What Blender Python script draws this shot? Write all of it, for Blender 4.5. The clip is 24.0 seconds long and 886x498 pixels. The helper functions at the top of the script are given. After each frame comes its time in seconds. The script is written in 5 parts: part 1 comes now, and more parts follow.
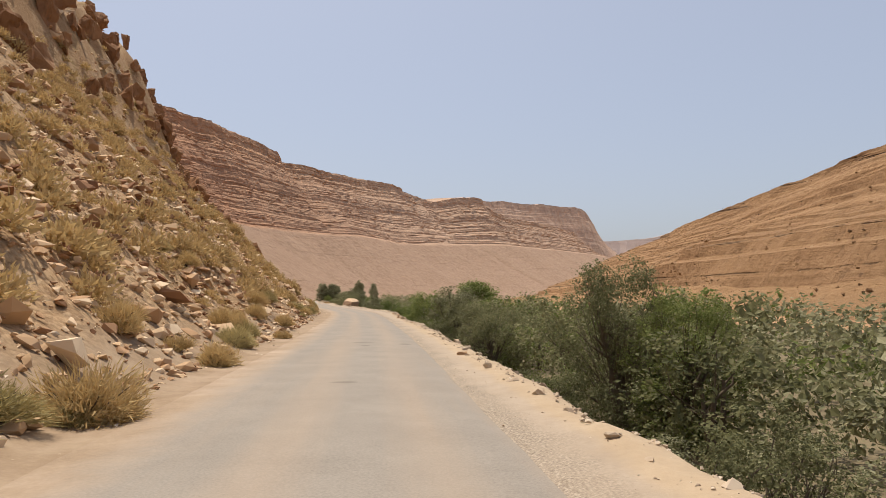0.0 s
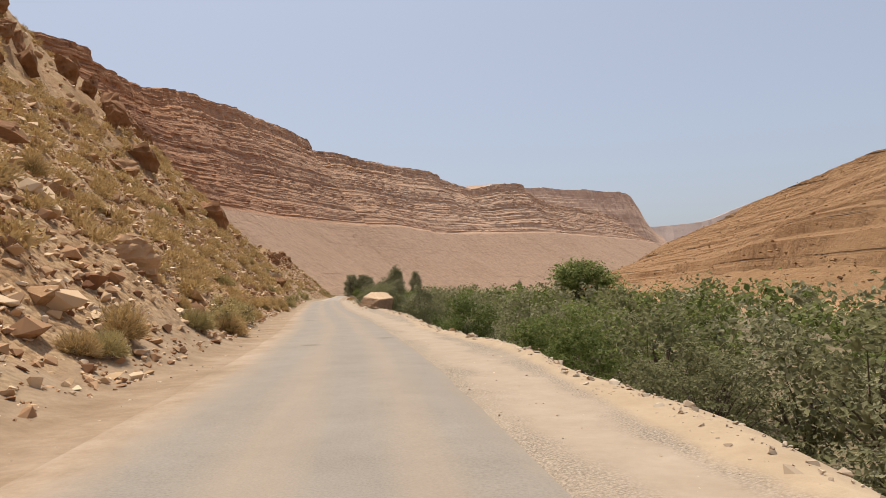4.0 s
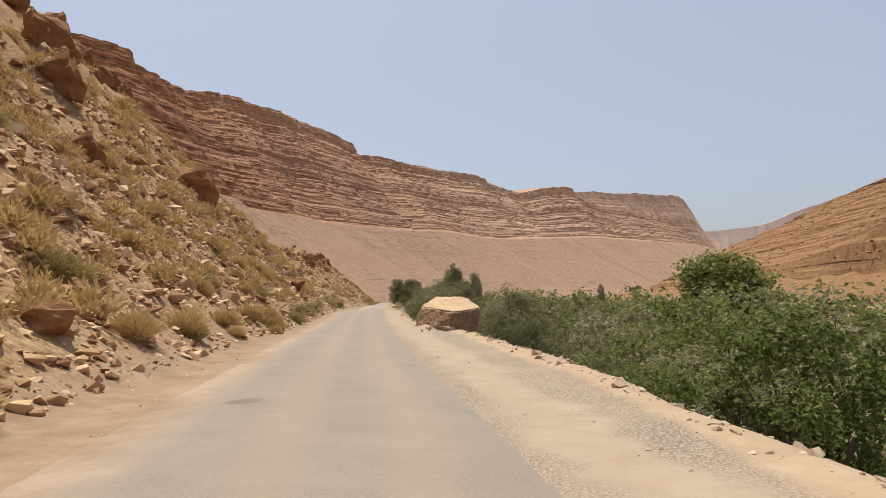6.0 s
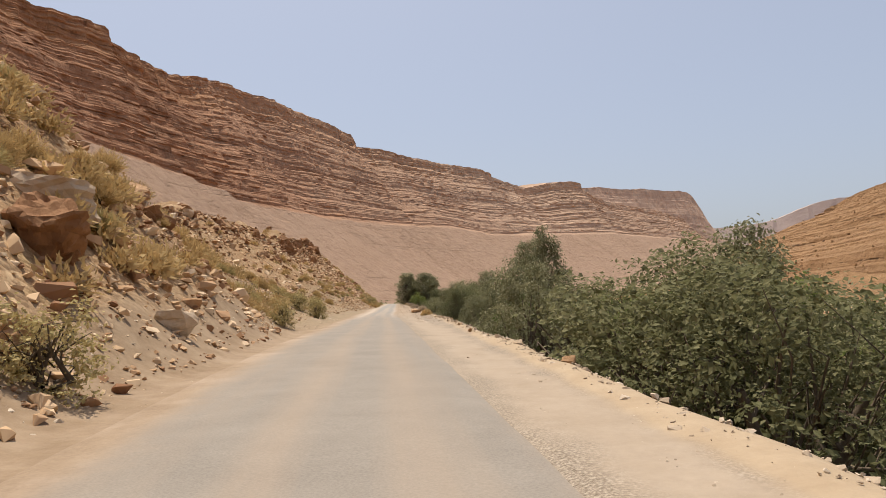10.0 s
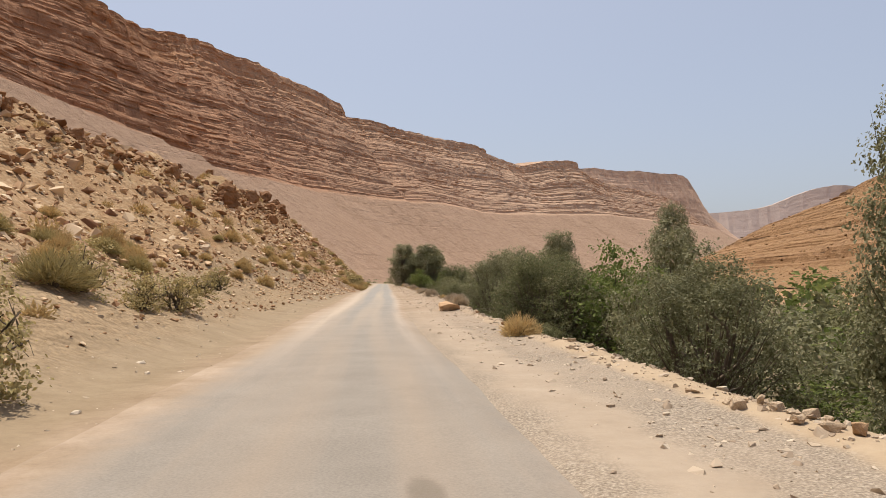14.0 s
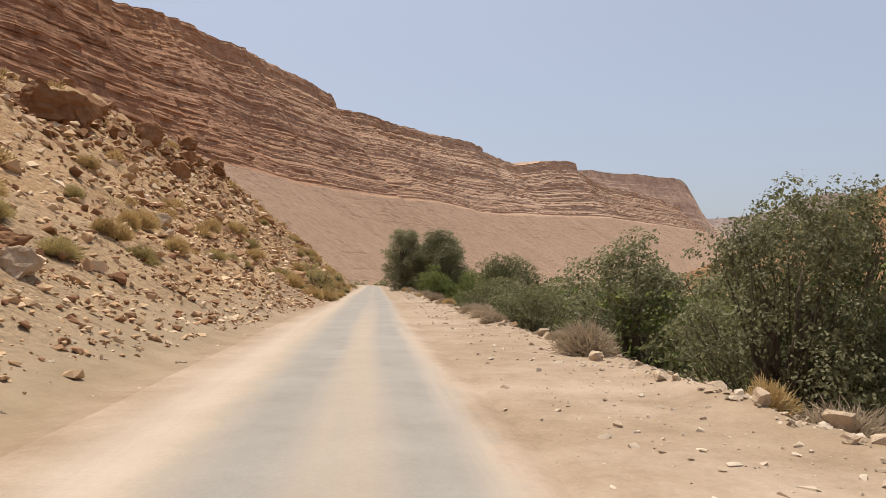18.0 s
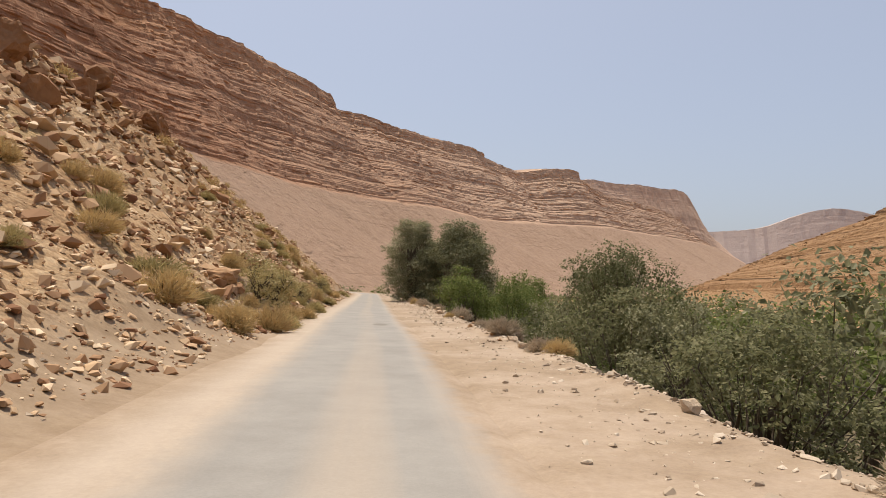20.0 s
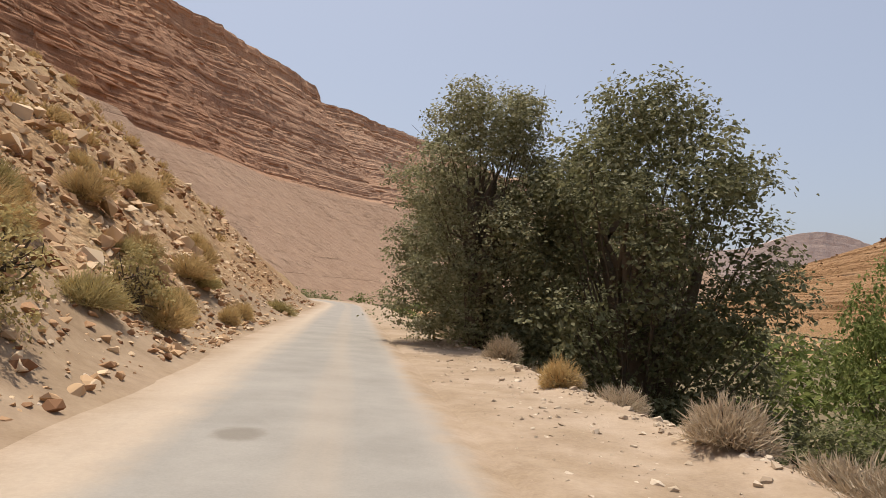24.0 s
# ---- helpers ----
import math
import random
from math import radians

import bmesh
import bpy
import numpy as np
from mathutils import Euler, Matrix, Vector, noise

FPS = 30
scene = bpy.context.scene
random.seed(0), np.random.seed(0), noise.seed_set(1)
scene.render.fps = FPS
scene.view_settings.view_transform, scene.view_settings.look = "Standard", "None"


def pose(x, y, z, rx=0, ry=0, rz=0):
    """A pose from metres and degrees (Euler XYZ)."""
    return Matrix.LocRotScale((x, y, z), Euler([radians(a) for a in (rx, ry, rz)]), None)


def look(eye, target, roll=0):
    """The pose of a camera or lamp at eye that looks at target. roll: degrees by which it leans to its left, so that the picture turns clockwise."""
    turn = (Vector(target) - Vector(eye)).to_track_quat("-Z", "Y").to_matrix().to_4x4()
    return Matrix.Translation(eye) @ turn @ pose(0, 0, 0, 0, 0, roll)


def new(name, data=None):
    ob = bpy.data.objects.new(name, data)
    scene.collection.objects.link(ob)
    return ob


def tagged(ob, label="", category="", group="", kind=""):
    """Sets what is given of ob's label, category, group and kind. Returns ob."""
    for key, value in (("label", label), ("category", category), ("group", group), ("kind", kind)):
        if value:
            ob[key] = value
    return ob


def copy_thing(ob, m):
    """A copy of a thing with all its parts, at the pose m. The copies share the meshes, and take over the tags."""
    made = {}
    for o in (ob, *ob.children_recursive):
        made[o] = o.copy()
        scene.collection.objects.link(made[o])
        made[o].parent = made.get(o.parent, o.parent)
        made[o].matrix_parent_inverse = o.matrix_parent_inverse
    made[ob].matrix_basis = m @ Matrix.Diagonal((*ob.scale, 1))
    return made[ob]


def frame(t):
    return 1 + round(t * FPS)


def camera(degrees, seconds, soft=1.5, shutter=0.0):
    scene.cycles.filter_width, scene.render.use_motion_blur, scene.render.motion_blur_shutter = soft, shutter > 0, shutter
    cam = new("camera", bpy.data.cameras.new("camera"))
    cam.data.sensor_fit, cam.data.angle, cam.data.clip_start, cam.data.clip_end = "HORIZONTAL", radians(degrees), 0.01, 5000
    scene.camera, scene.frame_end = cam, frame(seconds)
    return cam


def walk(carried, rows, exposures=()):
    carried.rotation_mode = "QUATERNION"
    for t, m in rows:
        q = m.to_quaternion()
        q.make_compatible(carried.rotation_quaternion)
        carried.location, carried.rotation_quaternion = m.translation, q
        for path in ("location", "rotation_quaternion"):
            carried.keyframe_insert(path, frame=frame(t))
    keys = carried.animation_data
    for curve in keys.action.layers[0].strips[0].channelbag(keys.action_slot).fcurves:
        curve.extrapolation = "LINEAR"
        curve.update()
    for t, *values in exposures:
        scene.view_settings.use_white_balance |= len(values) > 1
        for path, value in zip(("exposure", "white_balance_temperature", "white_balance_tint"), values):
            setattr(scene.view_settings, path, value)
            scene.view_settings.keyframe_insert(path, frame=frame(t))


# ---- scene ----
cam = camera(64.2, 24.0, soft=0.9)

# seconds, x, y, z, yaw, pitch, roll of the camera on the car's dashboard
PATH = [
    (0.0, 0.00, -0.00, 1.51, 0.00, 3.96, -0.19),
    (0.5, -0.79, 8.29, 1.50, 0.07, 3.41, 0.07),
    (1.0, -1.56, 16.69, 1.48, 0.00, 3.50, -0.49),
    (1.5, -2.42, 25.09, 1.46, 0.18, 3.30, -0.90),
    (2.0, -3.35, 33.50, 1.46, 0.58, 3.18, -0.99),
    (2.5, -4.33, 41.89, 1.46, 1.00, 3.49, -1.25),
    (3.0, -5.35, 50.44, 1.47, 1.36, 3.54, -1.33),
    (3.5, -6.43, 59.01, 1.48, 1.98, 3.45, -1.41),
    (4.0, -7.62, 67.48, 1.48, 3.02, 3.36, -1.48),
    (4.5, -8.95, 75.75, 1.47, 4.38, 3.38, -1.34),
    (5.0, -10.37, 83.72, 1.45, 5.48, 3.64, -0.57),
    (5.5, -11.85, 91.08, 1.42, 6.09, 3.62, -1.24),
    (6.0, -13.35, 98.01, 1.41, 6.68, 4.00, -1.48),
    (6.5, -14.90, 104.80, 1.41, 7.14, 3.94, -1.36),
    (7.0, -16.68, 111.94, 1.43, 7.37, 4.09, -1.11),
    (7.5, -18.34, 118.84, 1.45, 7.52, 4.09, -1.19),
    (8.0, -19.89, 125.49, 1.45, 7.57, 3.96, -1.17),
    (8.5, -21.42, 131.95, 1.43, 7.62, 3.91, -0.78),
    (9.0, -22.88, 138.31, 1.42, 7.40, 4.07, -1.54),
    (9.5, -24.33, 144.41, 1.42, 7.10, 4.23, -2.00),
    (10.0, -25.68, 150.60, 1.46, 6.67, 3.98, -1.81),
    (10.5, -27.02, 156.53, 1.59, 6.47, 3.72, -1.83),
    (11.0, -28.18, 161.83, 1.68, 6.69, 3.48, -1.42),
    (11.5, -29.26, 166.83, 1.72, 6.68, 3.26, -0.98),
    (12.0, -30.31, 171.80, 1.72, 6.30, 3.07, -0.71),
    (12.5, -31.37, 176.96, 1.69, 5.79, 2.91, -0.67),
    (13.0, -32.47, 182.59, 1.64, 5.72, 2.80, -0.81),
    (13.5, -33.64, 188.66, 1.58, 5.77, 2.76, -0.52),
    (14.0, -35.07, 195.17, 1.55, 5.77, 2.35, -0.60),
    (14.5, -36.28, 201.14, 1.53, 5.58, 2.57, -0.75),
    (15.0, -37.40, 206.88, 1.48, 5.48, 2.37, -0.94),
    (15.5, -38.47, 212.00, 1.42, 5.33, 2.31, -1.05),
    (16.0, -39.50, 217.08, 1.39, 5.22, 2.25, -0.95),
    (16.5, -40.54, 222.17, 1.39, 5.16, 2.40, 0.24),
    (17.0, -41.58, 227.63, 1.40, 4.99, 2.41, 0.30),
    (17.5, -42.60, 233.54, 1.42, 5.06, 2.22, -0.04),
    (18.0, -43.59, 239.89, 1.46, 5.02, 2.52, 0.35),
    (18.5, -44.74, 246.03, 1.49, 5.06, 2.60, 0.53),
    (19.0, -45.91, 252.10, 1.51, 5.18, 2.78, 0.79),
    (19.5, -47.08, 258.17, 1.52, 5.11, 2.98, 1.17),
    (20.0, -48.25, 264.35, 1.52, 4.81, 3.14, 1.60),
    (20.5, -49.42, 270.72, 1.51, 4.46, 3.17, 1.85),
    (21.0, -50.57, 277.38, 1.50, 4.49, 3.01, 1.46),
    (21.5, -51.83, 284.29, 1.51, 4.57, 3.36, 1.98),
    (22.0, -53.07, 290.57, 1.52, 4.56, 3.31, 1.35),
    (22.5, -54.23, 296.57, 1.51, 4.56, 3.32, 1.51),
    (23.0, -55.35, 302.42, 1.49, 4.44, 3.88, 1.85),
    (23.5, -56.43, 308.29, 1.48, 4.46, 3.91, 2.58),
    (24.0, -57.44, 314.17, 1.46, 3.30, 3.95, 3.77),
]

walk(cam, [(r[0], pose(r[1], r[2], r[3], 90 + r[5], 0, r[4]) @ pose(0, 0, 0, 0, 0, r[6])) for r in PATH],
     exposures=[(0.0, 0.08), (24.0, 0.08)])

# ---- light ----
SUN_EL, SUN_AZ = 72.0, 34.0      # degrees above the horizon; degrees to the left of +y
world = bpy.data.worlds.new("sky")
scene.world = world
world.use_nodes = True
wn = world.node_tree
sky = wn.nodes.new("ShaderNodeTexSky")
sky.sky_type, sky.sun_disc = "NISHITA", False
sky.sun_elevation, sky.sun_rotation = radians(SUN_EL), radians(-SUN_AZ)
sky.altitude, sky.air_density, sky.dust_density, sky.ozone_density = 900.0, 1.0, 7.5, 1.0
veil = wn.nodes.new("ShaderNodeMix")      # pale dust haze over the whole sky
veil.data_type = "RGBA"
veil.inputs[0].default_value = 0.34
veil.inputs[7].default_value = (6.1, 6.35, 7.2, 1.0)
wn.links.new(sky.outputs[0], veil.inputs[6])
wn.links.new(veil.outputs[2], wn.nodes["Background"].inputs[0])
wn.nodes["Background"].inputs[1].default_value = 0.115
sun = new("sun", bpy.data.lights.new("sun", "SUN"))
sun.data.energy, sun.data.angle, sun.data.color = 4.2, radians(0.6), (1.0, 0.905, 0.765)
sun_to = Vector((-math.sin(radians(SUN_AZ)) * math.cos(radians(SUN_EL)), math.cos(radians(SUN_AZ)) * math.cos(radians(SUN_EL)), math.sin(radians(SUN_EL))))
sun.matrix_world = look(sun_to * 50, (0, 0, 0))


# ---- materials ----
def node_mat(name, rough=0.9):
    m = bpy.data.materials.new(name)
    m.use_nodes = True
    nt = m.node_tree
    b = nt.nodes["Principled BSDF"]
    b.inputs["Roughness"].default_value = rough
    b.inputs["Specular IOR Level"].default_value = 0.2
    return m, nt, b


def nz(nt, vec, scale, detail=6.0, rough=0.6, dist=0.0):
    n = nt.nodes.new("ShaderNodeTexNoise")
    n.inputs["Scale"].default_value, n.inputs["Detail"].default_value = scale, detail
    n.inputs["Roughness"].default_value, n.inputs["Distortion"].default_value = rough, dist
    nt.links.new(vec, n.inputs["Vector"])
    return n.outputs["Fac"]


def ramp(nt, fac, stops, mode="LINEAR"):
    r = nt.nodes.new("ShaderNodeValToRGB")
    r.color_ramp.interpolation = mode
    el = r.color_ramp.elements
    for i, (p, c) in enumerate(stops):
        e = el[i] if i < 2 else el.new(p)
        e.position = p
        e.color = (*c, 1.0) if len(c) == 3 else c
    nt.links.new(fac, r.inputs[0])
    return r.outputs[0]


def mixc(nt, fac, a, b, blend="MIX"):
    n = nt.nodes.new("ShaderNodeMix")
    n.data_type, n.blend_type = "RGBA", blend
    for sock, v in ((n.inputs[0], fac), (n.inputs[6], a), (n.inputs[7], b)):
        if isinstance(v, (int, float)):
            sock.default_value = v
        elif isinstance(v, tuple):
            sock.default_value = (*v, 1.0)
        else:
            nt.links.new(v, sock)
    return n.outputs[2]


def mth(nt, op, a, b=0.0, c=0.0):
    n = nt.nodes.new("ShaderNodeMath")
    n.operation = op
    for sock, v in zip(n.inputs, (a, b, c)):
        if isinstance(v, (int, float)):
            sock.default_value = v
        else:
            nt.links.new(v, sock)
    return n.outputs[0]


def step(nt, v, lo, hi):
    n = nt.nodes.new("ShaderNodeMapRange")
    n.interpolation_type = "SMOOTHSTEP"
    nt.links.new(v, n.inputs[0])
    n.inputs[1].default_value, n.inputs[2].default_value = lo, hi
    return n.outputs[0]


def bump(nt, b, height, strength, dist):
    n = nt.nodes.new("ShaderNodeBump")
    n.inputs["Strength"].default_value, n.inputs["Distance"].default_value = strength, dist
    nt.links.new(height, n.inputs["Height"])
    nt.links.new(n.outputs[0], b.inputs["Normal"])


def where(nt, world_space=True):
    if world_space:
        return nt.nodes.new("ShaderNodeNewGeometry").outputs["Position"]
    return nt.nodes.new("ShaderNodeTexCoord").outputs["Object"]


def attr(nt, name):
    n = nt.nodes.new("ShaderNodeAttribute")
    n.attribute_name = name
    return n.outputs["Fac"]


def rock_mat(name, dark, mid, light, scale=0.6, relief=0.15, world_space=False, strength=0.6):
    m, nt, b = node_mat(name, 0.92)
    p = where(nt, world_space)
    a = nz(nt, p, scale, 8, 0.65)
    col = ramp(nt, a, [(0.28, dark), (0.5, mid), (0.72, light)])
    f = nz(nt, p, scale * 9, 6, 0.7)
    col = mixc(nt, 0.35, col, ramp(nt, f, [(0.3, dark), (0.7, light)]))
    if not world_space:
        info = nt.nodes.new("ShaderNodeObjectInfo")
        col = mixc(nt, 0.3, col, ramp(nt, info.outputs["Random"], [(0.0, dark), (0.5, mid), (1.0, light)]))
    nt.links.new(col, b.inputs["Base Color"])
    bump(nt, b, mth(nt, "ADD", a, mth(nt, "MULTIPLY", f, 0.4)), strength, relief)
    return m


def island_mat(name, stops, rough=0.85, spread=0.35, gloss=0.2, through_light=0.0, back=None):
    """Colour varied piece by piece, and from one object to the next."""
    m, nt, b = node_mat(name, rough)
    b.inputs["Specular IOR Level"].default_value = gloss
    g = nt.nodes.new("ShaderNodeNewGeometry")
    info = nt.nodes.new("ShaderNodeObjectInfo")
    fac = mth(nt, "ADD", mth(nt, "MULTIPLY", g.outputs["Random Per Island"], 1 - spread), mth(nt, "MULTIPLY", info.outputs["Random"], spread))
    col = ramp(nt, fac, stops)
    nt.links.new(col, b.inputs["Base Color"])
    if through_light:
        tr = nt.nodes.new("ShaderNodeBsdfTranslucent")
        nt.links.new(col, tr.inputs[0])
        mx = nt.nodes.new("ShaderNodeMixShader")
        mx.inputs[0].default_value = through_light
        nt.links.new(b.outputs[0], mx.inputs[1])
        nt.links.new(tr.outputs[0], mx.inputs[2])
        nt.links.new(mx.outputs[0], nt.nodes["Material Output"].inputs[0])
    return m


def ground_mat():
    """Bare slope earth, roadside sand and gravel, and the dark valley floor, told apart by the distance from the road."""
    m, nt, b = node_mat("earth", 0.95)
    p = where(nt)
    u, lip = attr(nt, "lateral"), attr(nt, "beyond_lip")
    big, mid, fine = nz(nt, p, 0.12, 6), nz(nt, p, 1.1, 8, 0.7), nz(nt, p, 9.0, 5, 0.7)
    earth = ramp(nt, big, [(0.3, (0.33, 0.172, 0.078)), (0.5, (0.41, 0.232, 0.113)), (0.7, (0.445, 0.272, 0.14))])
    earth = mixc(nt, 0.45, earth, ramp(nt, mid, [(0.35, (0.095, 0.05, 0.022)), (0.55, (0.26, 0.16, 0.073)), (0.75, (0.43, 0.305, 0.165))]))
    cells, gaps = [], []
    for scale in (2.3, 5.5):
        cell = nt.nodes.new("ShaderNodeTexVoronoi")
        cell.inputs["Scale"].default_value = scale
        nt.links.new(p, cell.inputs["Vector"])
        sep = nt.nodes.new("ShaderNodeSeparateColor")
        nt.links.new(cell.outputs["Color"], sep.inputs[0])
        cells.append(sep.outputs[0])
        gaps.append(mth(nt, "MULTIPLY", cell.outputs["Distance"], 1.0))
    tone = [(0.0, (0.15, 0.08, 0.038)), (0.35, (0.33, 0.20, 0.10)), (0.7, (0.44, 0.30, 0.17)), (1.0, (0.60, 0.46, 0.30))]
    stones = mixc(nt, 0.5, ramp(nt, cells[0], tone), ramp(nt, cells[1], tone))
    patch = step(nt, nz(nt, p, 0.22, 5, 0.6), 0.36, 0.56)
    earth = mixc(nt, mth(nt, "MULTIPLY", patch, 0.75), earth, stones)
    grass = step(nt, nz(nt, p, 0.16, 4, 0.6, 1.0), 0.56, 0.68)
    earth = mixc(nt, mth(nt, "MULTIPLY", grass, 0.65), earth, ramp(nt, fine, [(0.3, (0.25, 0.175, 0.07)), (0.7, (0.40, 0.30, 0.135))]))
    sand = ramp(nt, mid, [(0.3, (0.36, 0.272, 0.198)), (0.7, (0.455, 0.357, 0.272))])
    wob = mth(nt, "ADD", u, mth(nt, "MULTIPLY", mth(nt, "SUBTRACT", nz(nt, p, 0.5, 4), 0.5), 1.6))
    dirt = ramp(nt, mid, [(0.3, (0.205, 0.14, 0.085)), (0.5, (0.275, 0.197, 0.127)), (0.7, (0.345, 0.26, 0.176))])
    col = mixc(nt, step(nt, wob, -6.2, -4.6), earth, dirt)
    trod = mixc(nt, mth(nt, "MULTIPLY", step(nt, nz(nt, p, 0.35, 6, 0.7), 0.36, 0.6), 0.85), sand, dirt)
    trod = mixc(nt, 0.12, trod, ramp(nt, nz(nt, p, 21.0, 4, 0.7), [(0.35, (0.13, 0.09, 0.055)), (0.7, (0.52, 0.42, 0.30))]))
    col = mixc(nt, step(nt, wob, -3.9, -3.2), col, mixc(nt, 0.55, trod, dirt))
    tiny = nz(nt, p, 34.0, 3, 0.6)
    pale = ramp(nt, mid, [(0.3, (0.33, 0.263, 0.196)), (0.7, (0.41, 0.335, 0.258))])
    gravel = ramp(nt, tiny, [(0.32, (0.13, 0.104, 0.079)), (0.5, (0.268, 0.221, 0.171)), (0.68, (0.46, 0.395, 0.318))])
    rut = mth(nt, "MULTIPLY", step(nt, wob, 1.5, 2.1), mth(nt, "SUBTRACT", 1.0, step(nt, wob, 2.6, 3.0)))
    right = mixc(nt, rut, mixc(nt, mth(nt, "MULTIPLY", step(nt, nz(nt, p, 0.45, 4), 0.35, 0.75), 0.6), gravel, pale), pale)
    berm = ramp(nt, mid, [(0.3, (0.36, 0.27, 0.178)), (0.7, (0.45, 0.352, 0.243))])
    right = mixc(nt, step(nt, mth(nt, "ADD", lip, mth(nt, "MULTIPLY", nz(nt, p, 0.9, 4), 0.4)), -0.55, -0.25), right, berm)
    right = mixc(nt, mth(nt, "MULTIPLY", step(nt, attr(nt, "along"), 205.0, 250.0), 0.9), right, trod)
    col = mixc(nt, step(nt, u, 0.0, 0.5), col, right)
    # bare olive-brown earth on the bank left of the road
    along = attr(nt, "along")
    bank = mth(nt, "MULTIPLY", step(nt, along, 175.0, 205.0), mth(nt, "SUBTRACT", 1.0, step(nt, along, 255.0, 280.0)))
    bank = mth(nt, "MULTIPLY", bank, mth(nt, "MULTIPLY", step(nt, mth(nt, "MULTIPLY", wob, -1.0), 2.7, 3.9), mth(nt, "SUBTRACT", 1.0, step(nt, mth(nt, "MULTIPLY", wob, -1.0), 9.0, 12.0))))
    col = mixc(nt, mth(nt, "MULTIPLY", bank, 0.8), col, ramp(nt, mid, [(0.3, (0.235, 0.178, 0.112)), (0.7, (0.32, 0.248, 0.162))]))
    floor = ramp(nt, mid, [(0.3, (0.10, 0.085, 0.05)), (0.6, (0.19, 0.15, 0.09)), (0.8, (0.12, 0.13, 0.05))])
    col = mixc(nt, step(nt, lip, 0.5, 2.0), col, floor)
    plain = ramp(nt, big, [(0.3, (0.32, 0.18, 0.09)), (0.7, (0.38, 0.23, 0.12))])
    col = mixc(nt, step(nt, lip, 60.0, 90.0), col, plain)
    slope = step(nt, mth(nt, "MULTIPLY", wob, -1.0), 4.2, 6.0)
    col = mixc(nt, mth(nt, "ADD", 0.07, mth(nt, "MULTIPLY", slope, 0.33)), col, ramp(nt, fine, [(0.34, (0.10, 0.056, 0.028)), (0.66, (0.48, 0.345, 0.20))]))
    nt.links.new(col, b.inputs["Base Color"])
    rough = mth(nt, "MULTIPLY", slope, mth(nt, "ADD", gaps[0], gaps[1]))
    bump(nt, b, mth(nt, "ADD", mth(nt, "ADD", mth(nt, "MULTIPLY", mid, mth(nt, "ADD", 0.04, mth(nt, "MULTIPLY", slope, 0.22))), mth(nt, "ADD", mth(nt, "MULTIPLY", fine, mth(nt, "ADD", 0.03, mth(nt, "MULTIPLY", slope, 0.25))), mth(nt, "MULTIPLY", tiny, 0.07))), mth(nt, "MULTIPLY", rough, -0.8)), 0.8, 0.10)
    return m


